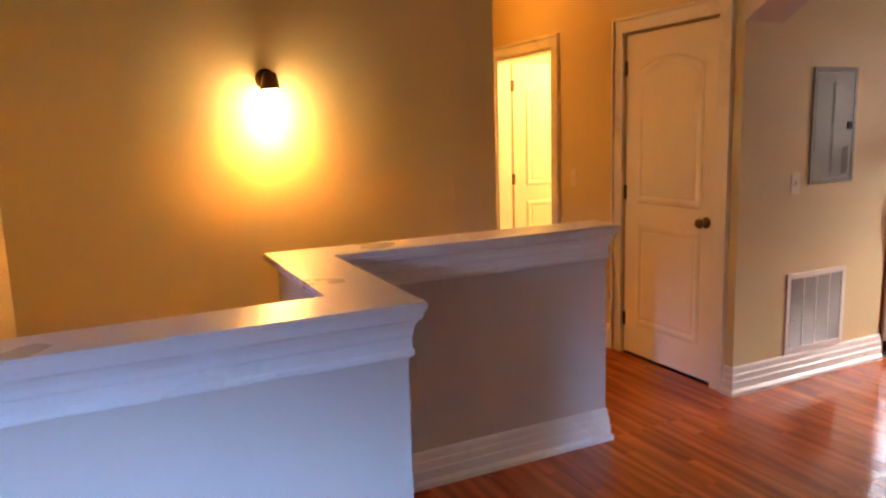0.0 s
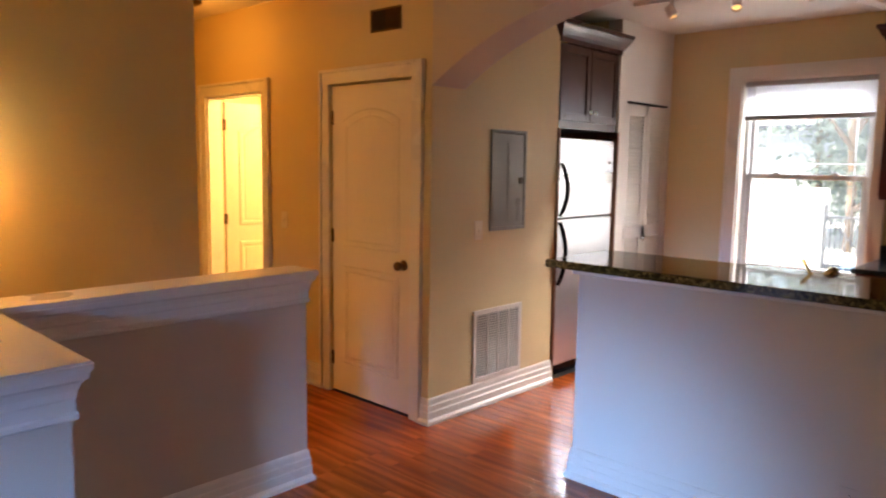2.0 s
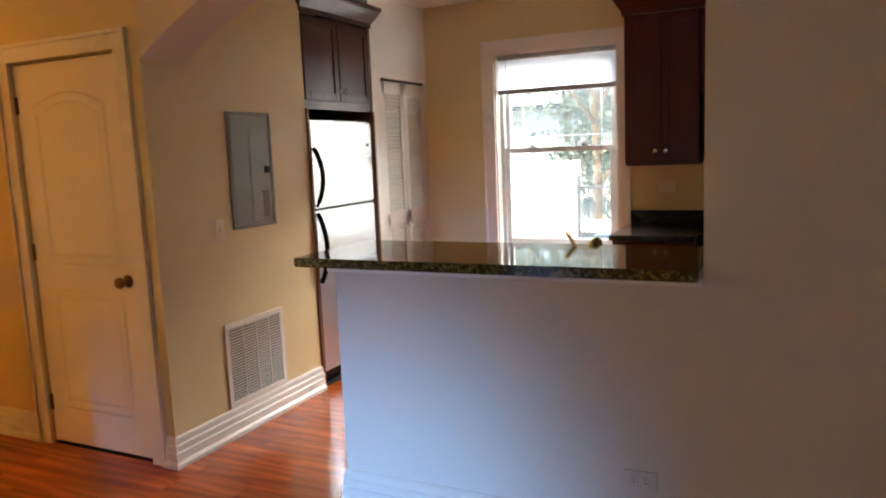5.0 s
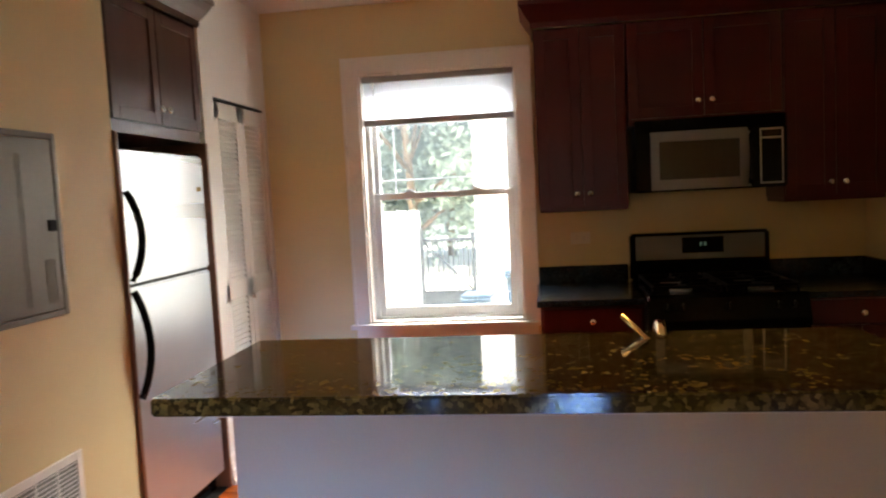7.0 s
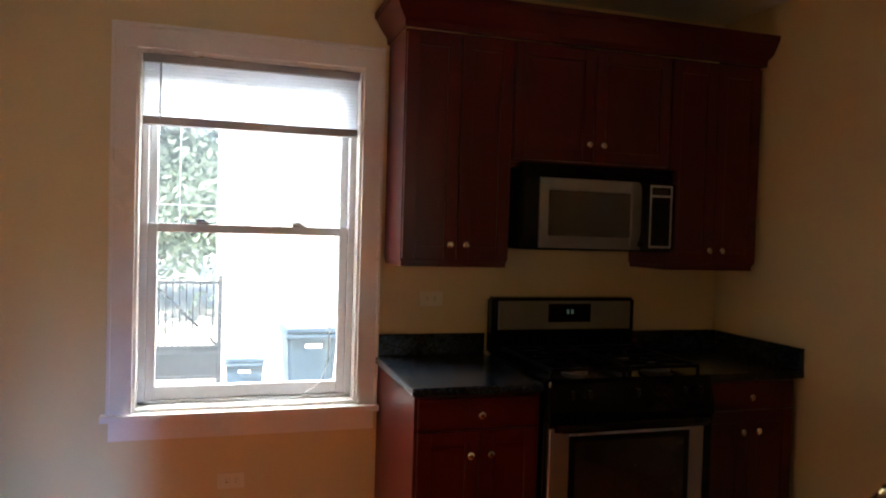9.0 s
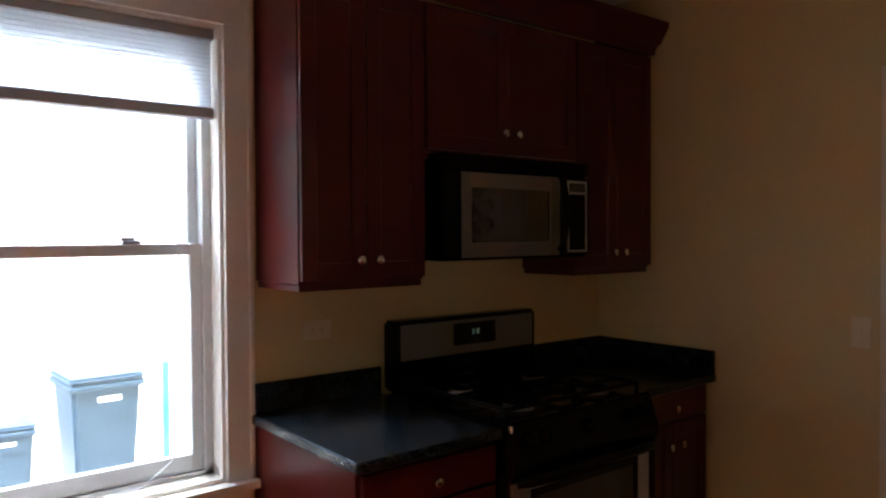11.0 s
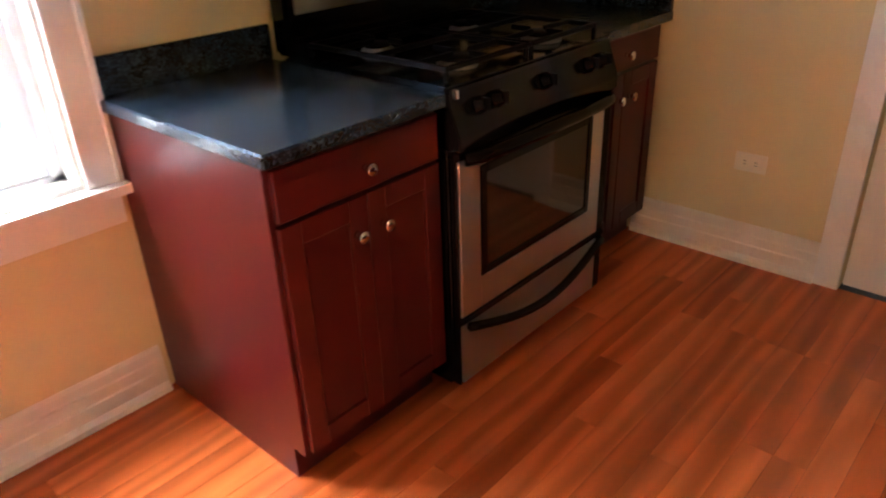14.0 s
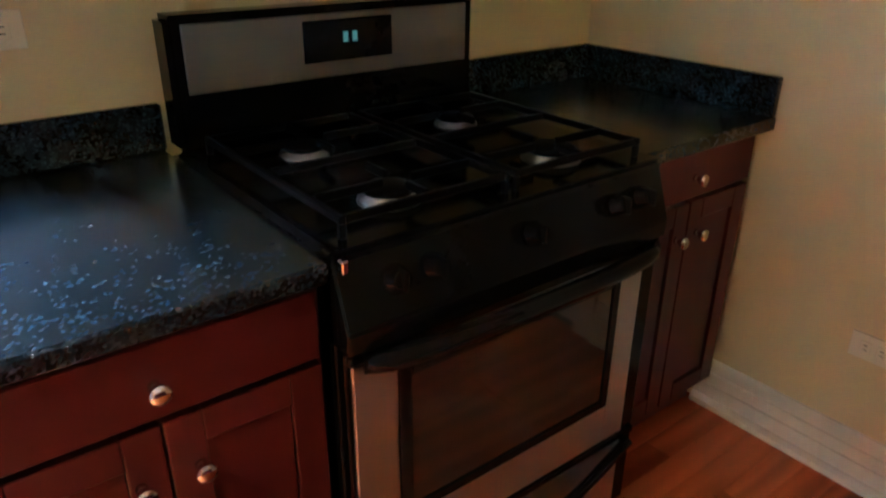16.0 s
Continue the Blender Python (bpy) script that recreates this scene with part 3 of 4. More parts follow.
        bmesh.ops.translate(bm, verts=v, vec=(XW + 0.04, 0, z))
    tagged(finish("slat", bm, BLIND, e, base), kind="stuff")
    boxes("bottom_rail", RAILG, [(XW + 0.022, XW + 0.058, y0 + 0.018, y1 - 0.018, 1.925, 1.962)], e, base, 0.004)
    sweep("wand", VINYL, [(XW + 0.015, y1 - 0.09, 2.19), (XW + 0.013, y1 - 0.09, 1.95)], 0.004, e, base)
    cord = sweep("blind_cord", VINYL, [(XW + 0.06, y0 + 0.14, 1.93), (XW + 0.06, y0 + 0.13, 1.4), (XW + 0.06, y0 + 0.12, 0.9), (XW + 0.058, y0 + 0.16, 0.78), (XW + 0.05, y0 + 0.26, 0.715), (XW + 0.045, y0 + 0.36, 0.712), (XW + 0.05, y0 + 0.46, 0.712)], 0.003)
    tagged(cord, "white blind cord trailing over the window sill", "cord")


window()


# ---- cabinets ----
def handle_knob(parent, base, x, y, z, way):
    m = Matrix.Translation((x, y, z)) @ (pose(0, 0, 0, 0, -90, 0) if way == 'x' else pose(0, 0, 0, 90))
    lathe("knob", CHROME, [(0.009, 0), (0.006, 0.006), (0.006, 0.014), (0.014, 0.02), (0.0165, 0.026), (0.014, 0.031), (0.005, 0.033)], m, parent, base, 16)


def shaker(parent, base, mat, way, f, a0, a1, z0, z1, name="door"):
    """A recessed-panel front on the plane x=f (way x) or y=f (way y), facing the negative way."""
    s = 0.055
    rows = [(a0, a0 + s, z0, z1, 0.02), (a1 - s, a1, z0, z1, 0.02), (a0 + s, a1 - s, z0, z0 + s, 0.02), (a0 + s, a1 - s, z1 - s, z1, 0.02), (a0 + s, a1 - s, z0 + s, z1 - s, 0.012)]
    rows = [(f - t, f, p, q, u, v) if way == 'x' else (p, q, f - t, f, u, v) for p, q, u, v, t in rows]
    return boxes(name, mat, rows, parent, base, 0.002)


def base_cabinet(y0, y1, knob_left, label, f=5.765):
    base = (6.05, (y0 + y1) / 2, 0)
    e = thing("base_cabinet", base, label, "cabinet", "base cabinets by the range")
    boxes("body", CHERRY, [(f, XW - 0.003, y0, y1, 0.1, 0.875), (f + 0.05, XW - 0.003, y0 + 0.002, y1 - 0.002, 0.0, 0.1)], e, base, 0.002)
    boxes("drawer", CHERRY, [(f - 0.02, f, y0 + 0.012, y1 - 0.012, 0.745, 0.865)], e, base, 0.003)
    m = (y0 + y1) / 2
    shaker(e, base, CHERRY, 'x', f, y0 + 0.012, m - 0.002, 0.115, 0.735)
    shaker(e, base, CHERRY, 'x', f, m + 0.002, y1 - 0.012, 0.115, 0.735)
    handle_knob(e, base, f - 0.02, m, 0.8, 'x')
    for k in (-0.042, 0.042):
        handle_knob(e, base, f - 0.02, m + k, 0.645, 'x')


base_cabinet(0.888, 1.41, 0, "cherry-red wood base cabinet with drawer and doors")
base_cabinet(-0.43, 0.095, 0, "cherry-red wood base cabinet in the wall corner", 5.835)
boxes_ct = boxes("countertop", BLUEGR, [(5.725, XW - 0.002, 0.886, 1.428, 0.878, 0.912), (XW - 0.024, XW - 0.002, 0.886, 1.428, 0.912, 1.014)], bevel=0.005)
tagged(boxes_ct, "polished blue-black granite counter with backsplash", "countertop", "granite counters by the range")
ct2 = boxes("countertop", BLUEGR, [(5.785, XW - 0.002, -0.447, 0.097, 0.878, 0.912), (XW - 0.024, XW - 0.002, -0.424, 0.097, 0.912, 1.014), (5.788, XW - 0.002, -0.447, -0.424, 0.912, 1.014)], bevel=0.003)
tagged(ct2, "polished blue-black granite counter with corner backsplash", "countertop", "granite counters by the range")


def upper_cabinet(y0, y1, z0, z1, label, knobz):
    base = (6.27, (y0 + y1) / 2, z0)
    e = thing("upper_cabinet", base, label, "cabinet", "upper cabinets over the range")
    boxes("body", CHERRY, [(6.12, XW - 0.003, y0, y1, z0, z1), (6.125, XW - 0.01, y0 + 0.004, y1 - 0.004, z0 - 0.022, z0)], e, base, 0.002)
    m = (y0 + y1) / 2
    shaker(e, base, CHERRY, 'x', 6.12, y0 + 0.004, m - 0.002, z0 + 0.012, z1 - 0.012)
    shaker(e, base, CHERRY, 'x', 6.12, m + 0.002, y1 - 0.004, z0 + 0.012, z1 - 0.012)
    for k in (-0.036, 0.036):
        handle_knob(e, base, 6.1, m + k, z0 + knobz, 'x')


upper_cabinet(0.905, 1.395, 1.372, 2.36, "tall cherry-red wood wall cabinet beside the window", 0.075)
upper_cabinet(0.1, 0.9, 1.825, 2.36, "cherry-red wood wall cabinet over the microwave", 0.09)
upper_cabinet(-0.42, 0.095, 1.372, 2.36, "cherry-red wood wall cabinet in the corner", 0.075)
CROWN = [(0, 2.36), (0.012, 2.36), (0.014, 2.39), (0.03, 2.41), (0.05, 2.44), (0.066, 2.47), (0.074, 2.475), (0.074, 2.5), (0, 2.5)]
cr = moulding("crown_moulding", CHERRY, CROWN, [((XW - 0.003, 1.395), (6.1, 1.395), (0, 1), 0, 1), ((6.1, 1.395), (6.1, -0.42), (-1, 0), 1, 1), ((6.1, -0.42), (XW - 0.003, -0.42), (0, -1), 1, 0)])
tagged(cr, "cherry-red wood crown on the wall cabinets", "moulding")

# cabinet over the refrigerator
def fridge_cabinet():
    base = (5.165, YP + 0.3, 1.78)
    e = thing("fridge_cabinet", base, "dark brown wood cabinet above the refrigerator", "cabinet")
    y = YP + 0.02
    boxes("body", ESPRESSO, [(4.76, 5.565, y, 3.7, 1.805, 2.39)], e, base, 0.002)
    shaker(e, base, ESPRESSO, 'y', y, 4.775, 5.16, 1.86, 2.38)
    shaker(e, base, ESPRESSO, 'y', y, 5.165, 5.55, 1.86, 2.38)
    for k in (5.13, 5.195):
        handle_knob(e, base, k, y - 0.02, 1.93, 'y')
    prof = [(o, z + 0.03) for o, z in CROWN]
    moulding("crown", ESPRESSO, prof, [((4.76, 3.7), (4.76, y - 0.02), (-1, 0), 0, 1), ((4.76, y - 0.02), (5.565, y - 0.02), (0, -1), 1, 1), ((5.565, y - 0.02), (5.565, 3.7), (1, 0), 1, 0)], e, base)
    boxes("side_panel", FRAMEW, [(4.757, 4.776, YP - 0.012, 3.7, 0, 1.805), (5.552, 5.572, YP - 0.012, 3.7, 0, 1.805)], e, base, 0.002)
    boxes("back", DARK, [(4.776, 5.552, 3.72, 3.74, 0, 1.8)], e, base)


fridge_cabinet()


def fridge():
    base = (5.16, 3.3, 0)
    e = thing("refrigerator", base, "stainless top-freezer refrigerator with black handles", "refrigerator")
    x0, x1, y = 4.795, 5.535, YP + 0.005
    boxes("body", BLACK, [(x0 + 0.004, x1 - 0.004, y + 0.06, 3.7, 0.03, 1.745), (x0 + 0.01, x1 - 0.01, y + 0.05, 3.6, 0.0, 0.09)], e, base, 0.004)
    boxes("freezer_door", FSTEEL, [(x0, x1, y, y + 0.055, 1.175, 1.735)], e, base, 0.01, 3)
    boxes("fridge_door", FSTEEL, [(x0, x1, y, y + 0.055, 0.095, 1.16)], e, base, 0.01, 3)
    boxes("gasket", DARK, [(x0 + 0.01, x1 - 0.01, y + 0.012, y + 0.05, 1.16, 1.175)], e, base)
    boxes("edge_trim", BLACK, [(x0 - 0.006, x0 + 0.003, y - 0.004, y + 0.055, 0.095, 1.735)], e, base, 0.002)
    xa = x0 + 0.012
    up, dn = [], []
    for i in range(15):
        u = i / 14
        out = 0.012 + 0.048 * math.sin(math.pi * min(1, u * 1.0)) ** 0.8
        up.append((xa + 0.014 * math.sin(math.pi * u), y - out, 1.19 + u * 0.37))
        dn.append((xa + 0.014 * math.sin(math.pi * u), y - out, 1.145 - u * 0.45))
    for pts in (up, dn):
        sweep("handle", BLACK, pts, 0.014, e, base, 10, 1.2)
    boxes("hinge_cover", BLACK, [(x1 - 0.1, x1 - 0.01, y + 0.01, y + 0.05, 1.735, 1.75)], e, base, 0.003)
    boxes("badge", CHROME, [(x1 - 0.085, x1 - 0.04, y - 0.002, y + 0.001, 1.56, 1.582)], e, base, 0.001)


fridge()


# ---- gas range and microwave ----
def gas_range():
    y0, y1, f = 0.105, 0.88, 5.705
    base = (6.05, 0.49, 0)
    e = thing("gas_range", base, "stainless and black freestanding gas range", "stove")
    boxes("body", BLACK, [(f + 0.03, XW - 0.02, y0, y1, 0.03, 0.9), (f + 0.004, f + 0.03, y0, y0 + 0.043, 0.03, 0.76), (f + 0.004, f + 0.03, y1 - 0.009, y1, 0.03, 0.76), (f + 0.06, XW - 0.05, y0 + 0.02, y1 - 0.02, 0.0, 0.03)], e, base, 0.003)
    boxes("cooktop", BLACK, [(f + 0.02, XW - 0.07, y0 - 0.003, y1 + 0.003, 0.9, 0.925)], e, base, 0.008, 2)
    # sloped control panel
    bm = bmesh.new()
    prof = [(f - 0.012, 0.76), (f - 0.014, 0.8), (f + 0.03, 0.922), (f + 0.06, 0.922), (f + 0.06, 0.76)]
    a = [bm.verts.new((x, y0, z)) for x, z in prof]
    b = [bm.verts.new((x, y1, z)) for x, z in prof]
    for i in range(5):
        j = (i + 1) % 5
        bm.faces.new((a[i], a[j], b[j], b[i]))
    bm.faces.new(a[::-1]), bm.faces.new(b)
    finish("control_panel", bm, BLACK, e, base, 0.004)
    tilt = math.degrees(math.atan2(0.122, 0.044))
    for ky in (0.19, 0.265, 0.49, 0.71, 0.785):
        m = Matrix.Translation((f + 0.006, ky, 0.862)) @ pose(0, 0, 0, 0, -tilt, 0)
        lathe("knob", BLACK, [(0.024, 0), (0.023, 0.012), (0.018, 0.016), (0.017, 0.03), (0.012, 0.032)], m, e, base)
        boxes("knob_grip", MATTE, [(f - 0.035, f - 0.01, ky - 0.004, ky + 0.004, 0.855, 0.888)], e, base, 0.002)
    # oven door: steel frame, glass, handle
    boxes("oven_door", STEEL, [(f, f + 0.03, y0 + 0.045, y0 + 0.115, 0.262, 0.735), (f, f + 0.03, y1 - 0.098, y1 - 0.011, 0.262, 0.735), (f, f + 0.03, y0 + 0.115, y1 - 0.098, 0.262, 0.365), (f, f + 0.03, y0 + 0.115, y1 - 0.098, 0.7, 0.735)], e, base, 0.003)
    boxes("door_top", BLACK, [(f - 0.004, f + 0.03, y0 + 0.003, y1 - 0.003, 0.735, 0.758)], e, base, 0.004)
    boxes("window_surround", BLACK, [(f - 0.002, f + 0.02, y0 + 0.115, y0 + 0.137, 0.365, 0.7), (f - 0.002, f + 0.02, y1 - 0.125, y1 - 0.098, 0.365, 0.7), (f - 0.002, f + 0.02, y0 + 0.137, y1 - 0.125, 0.365, 0.388), (f - 0.002, f + 0.02, y0 + 0.137, y1 - 0.125, 0.675, 0.7)], e, base, 0.002)
    boxes("oven_window", OVENGL, [(f + 0.002, f + 0.018, y0 + 0.137, y1 - 0.125, 0.388, 0.675)], e, base)
    pts = [(f - 0.004 - 0.05 * math.sin(math.pi * (i / 20)) ** 0.45, y0 + 0.03 + (y1 - y0 - 0.06) * i / 20, 0.74 + 0.01 * math.sin(math.pi * i / 20)) for i in range(21)]
    sweep("oven_handle", BLACK, pts, 0.02, e, base, 10)
    boxes("drawer", STEEL, [(f, f + 0.03, y0 + 0.045, y1 - 0.011, 0.035, 0.24)], e, base, 0.003)
    boxes("drawer_lip", BLACK, [(f - 0.004, f + 0.03, y0 + 0.003, y1 - 0.003, 0.24, 0.26)], e, base, 0.003)
    pts = [(f - 0.012 - 0.02 * math.sin(math.pi * i / 24), y0 + 0.03 + (y1 - y0 - 0.06) * i / 24, 0.232 - 0.07 * math.sin(math.pi * i / 24)) for i in range(25)]
    sweep("drawer_handle", BLACK, pts, 0.014, e, base, 10)
    boxes("end_cap", CHROME, [(f - 0.006, f + 0.008, y1 - 0.012, y1 - 0.001, 0.9, 0.922)], e, base, 0.002)
    # backguard
    xb = XW - 0.1
    boxes("backguard", BLACK, [(xb, XW - 0.02, y0, y1, 0.92, 1.195)], e, base, 0.012, 2)
    boxes("backguard_panel", DSTEEL, [(xb - 0.006, xb + 0.004, y0 + 0.03, y1 - 0.03, 1.04, 1.178)], e, base, 0.002)
    boxes("display", BLACK, [(xb - 0.01, xb - 0.004, 0.36, 0.59, 1.075, 1.165)], e, base, 0.002)
    for dy in (0.462, 0.486):
        boxes("display_digit", glowing("clock_digit", (0.25, 0.6, 0.6), 0.004), [(xb - 0.011, xb - 0.0098, dy - 0.006, dy + 0.006, 1.115, 1.137)], e, base)
    # burners and grates
    for bx, by, r in ((5.86, 0.69, 0.045), (5.86, 0.295, 0.05), (6.17, 0.69, 0.04), (6.17, 0.295, 0.04)):
        lathe("burner", DSTEEL, [(r + 0.012, 0), (r + 0.01, 0.01), (r, 0.014), (r, 0.018)], pose(bx, by, 0.925), e, base)
        lathe("burner_cap", MATTE, [(r, 0), (r + 0.002, 0.006), (r - 0.008, 0.012)], pose(bx, by, 0.943), e, base)
    for g0, g1 in ((0.14, 0.485), (0.5, 0.845)):
        rows = []
        c = (g0 + g1) / 2
        for gy in (g0, g1 - 0.012):
            rows.append((5.76, 6.3, gy, gy + 0.012, 0.95, 0.964))
        for gx in (5.76, 6.024, 6.288):
            rows.append((gx, gx + 0.012, g0 + 0.012, g1 - 0.012, 0.95, 0.964))
        for gx in (5.86, 6.17):
            rows += [(gx - 0.005, gx + 0.005, g0 + 0.012, c - 0.03, 0.951, 0.967), (gx - 0.005, gx + 0.005, c + 0.03, g1 - 0.012, 0.951, 0.967)]
            rows += [(gx - 0.088, gx - 0.03, c - 0.005, c + 0.005, 0.951, 0.967), (gx + 0.03, gx + 0.1, c - 0.005, c + 0.005, 0.951, 0.967)]
        for gx in (5.76, 6.288):
            for gy in (g0, g1 - 0.012):
                rows.append((gx, gx + 0.012, gy, gy + 0.012, 0.925, 0.95))
        boxes("grate", MATTE, rows, e, base, 0.002)


gas_range()


def microwave():
    y0, y1, f, z0, z1 = 0.103, 0.875, 6.03, 1.435, 1.8
    base = (6.23, 0.49, z0)
    e = thing("microwave", base, "stainless and black over-the-range microwave", "microwave")
    boxes("body", BLACK, [(f + 0.025, XW - 0.004, y0, y1, z0, 1.822)], e, base, 0.004)
    boxes("vent_grille", BLACK, [(f, f + 0.03, y0, y1, 1.765 + i * 0.011, 1.772 + i * 0.011) for i in range(5)], e, base, 0.001)
    d0 = 0.285
    boxes("door", DSTEEL, [(f, f + 0.03, d0, d0 + 0.055, z0 + 0.01, 1.755), (f, f + 0.03, y1 - 0.125, y1 - 0.08, z0 + 0.01, 1.755), (f, f + 0.03, d0 + 0.055, y1 - 0.125, z0 + 0.01, z0 + 0.065), (f, f + 0.03, d0 + 0.055, y1 - 0.125, 1.7, 1.755)], e, base, 0.002)
    boxes("door_edge", BLACK, [(f + 0.002, f + 0.03, y1 - 0.079, y1, z0 + 0.01, 1.755)], e, base, 0.003)
    boxes("door_window", OVENGL, [(f + 0.004, f + 0.025, d0 + 0.055, y1 - 0.125, z0 + 0.065, 1.7)], e, base)
    boxes("control_panel", BLACK, [(f + 0.002, f + 0.03, y0, d0 - 0.002, z0 + 0.01, 1.755)], e, base, 0.002)
    c0, c1 = y0 + 0.02, d0 - 0.045
    boxes("panel_border", STEEL, [(f - 0.001, f + 0.004, c0, c0 + 0.008, z0 + 0.02, 1.745), (f - 0.001, f + 0.004, c1 - 0.008, c1, z0 + 0.02, 1.745), (f - 0.001, f + 0.004, c0 + 0.008, c1 - 0.008, z0 + 0.02, z0 + 0.03), (f - 0.001, f + 0.004, c0 + 0.008, c1 - 0.008, 1.735, 1.745), (f - 0.001, f + 0.004, c0 + 0.008, c1 - 0.008, 1.69, 1.7)], e, base)
    boxes("display", OVENGL, [(f, f + 0.004, c0 + 0.02, c1 - 0.02, 1.705, 1.73)], e, base)
    pts = [(f - 0.004 - 0.035 * math.sin(math.pi * i / 12) ** 0.5, d0 + 0.005, z0 + 0.03 + i * 0.025) for i in range(13)]
    sweep("handle", BLACK, pts, 0.013, e, base)


microwave()


# ---- peninsula: bar top, sink counter, faucet ----
tagged(boxes("bar_top", GOLDGR, [(3.38, 3.96, 0.612, 2.19, 1.062, 1.1)], bevel=0.005, seg=2), "polished gold-brown granite bar top on the half wall", "countertop")
struct(boxes("trim_bar_top", TRIM, [(3.475, 3.5, 0.612, 2.095, 1.03, 1.062), (3.5, 3.64, 2.07, 2.095, 1.03, 1.062)], bevel=0.004), "white moulding under the granite bar top")


def sink_run():
    base = (4.05, 1.3, 0)
    e = thing("sink_cabinet", base, "cherry-red wood sink cabinet behind the bar", "cabinet")
    boxes("body", CHERRY, [(3.78, 4.36, 0.0, 2.04, 0.1, 0.87), (3.78, 4.3, 0.0, 2.04, 0, 0.1)], e, base, 0.002)
    tagged(boxes("countertop", GOLDGR, [(3.645, 3.9, -0.445, 2.06, 0.872, 0.905), (4.3, 4.39, -0.445, 2.06, 0.872, 0.905), (3.9, 4.3, -0.445, 0.75, 0.872, 0.905), (3.9, 4.3, 1.45, 2.06, 0.872, 0.905)], bevel=0.003), "gold-brown granite sink counter behind the bar", "countertop")
    e = thing("kitchen_sink", (4.1, 1.1, 0.73), "stainless steel sink set in the granite counter", "sink")
    b2 = (4.1, 1.1, 0.73)
    boxes("basin", STEEL, [(3.902, 3.912, 0.752, 1.448, 0.88, 0.9), (4.288, 4.298, 0.752, 1.448, 0.88, 0.9), (3.912, 4.288, 0.752, 1.448, 0.875, 0.88)], e, b2)
    e = thing("kitchen_faucet", (3.84, 1.1, 0.905), "polished single-lever kitchen faucet in warm-tinted chrome", "faucet")
    b3 = (3.84, 1.1, 0.905)
    lathe("faucet_base", FAUCET, [(0.03, 0), (0.028, 0.008), (0.02, 0.02), (0.018, 0.12), (0.02, 0.15), (0.014, 0.165)], pose(3.84, 1.1, 0.905), e, b3)
    sweep("spout", FAUCET, [(3.84, 1.1, 1.03), (3.88, 1.096, 1.07), (3.93, 1.092, 1.1), (3.98, 1.088, 1.112), (4.02, 1.085, 1.105), (4.04, 1.084, 1.075)], [0.012, 0.012, 0.013, 0.015, 0.017, 0.017], e, b3, 12)
    sweep("lever", FAUCET, [(3.84, 1.1, 1.065), (3.87, 1.14, 1.1), (3.92, 1.19, 1.15)], [0.007, 0.007, 0.009], e, b3, 10)


sink_run()


# ---- fixtures of the hall ----
def breaker_panel():
    base = (4.21, YP, 1.13)
    e = thing("breaker_panel", base, "grey metal electrical breaker panel door", "electrical panel")
    x0, x1, z0, z1, y = 4.028, 4.39, 1.128, 1.765, YP
    boxes("frame", PANELG, [(x0, x0 + 0.022, y - 0.012, y + 0.002, z0, z1), (x1 - 0.022, x1, y - 0.012, y + 0.002, z0, z1), (x0 + 0.022, x1 - 0.022, y - 0.012, y + 0.002, z0, z0 + 0.022), (x0 + 0.022, x1 - 0.022, y - 0.012, y + 0.002, z1 - 0.022, z1)], e, base, 0.003)
    boxes("door", PANELG, [(x0 + 0.024, x1 - 0.024, y - 0.009, y + 0.001, z0 + 0.024, z1 - 0.024)], e, base, 0.002)
    boxes("door_rib", PANELG, [(x1 - 0.1 + i * 0.014, x1 - 0.093 + i * 0.014, y - 0.012, y - 0.008, z0 + 0.05, z0 + 0.2) for i in range(4)] + [(x0 + 0.16 + i * 0.014, x0 + 0.165 + i * 0.014, y - 0.0105, y - 0.008, z0 + 0.05, z1 - 0.08) for i in range(2)], e, base)
    boxes("latch", DARK, [(x1 - 0.075, x1 - 0.035, y - 0.018, y - 0.008, 1.425, 1.465)], e, base, 0.003)


def return_grille():
    base = (4.14, YP, 0.115)
    e = thing("return_air_grille", base, "white louvred return air grille on the wall", "air vent")
    x0, x1, z0, z1, y = 3.895, 4.39, 0.162, 0.63, YP
    w = 0.03
    boxes("frame", TRIM, [(x0, x0 + w, y - 0.008, y + 0.001, z0, z1), (x1 - w, x1, y - 0.008, y + 0.001, z0, z1), (x0 + w, x1 - w, y - 0.008, y + 0.001, z0, z0 + w), (x0 + w, x1 - w, y - 0.008, y + 0.001, z1 - w, z1)]
          + [(x0 + k * (x1 - x0), x0 + k * (x1 - x0) + 0.008, y - 0.006, y, z0 + w, z1 - w) for k in (0.28, 0.5, 0.72)], e, base, 0.001)
    bm = bmesh.new()
    n = 26
    for i in range(n):
        v = add_box(bm, x0 + w, x1 - w, -0.0085, 0.0085, -0.0008, 0.0008)
        bmesh.ops.rotate(bm, verts=v, cent=(0, 0, 0), matrix=Matrix.Rotation(radians(-40), 3, 'X'))
        bmesh.ops.translate(bm, verts=v, vec=(0, y - 0.005, z0 + w + (i + 0.5) * (z1 - z0 - 2 * w) / n))
    tagged(finish("louvre", bm, TRIM, e, base), kind="stuff")
    # grey sheet whose tone stands for the shade behind the louvres
    boxes("back", PANELG, [(x0 + w, x1 - w, y - 0.001, y + 0.001, z0 + w, z1 - w)], e, base)


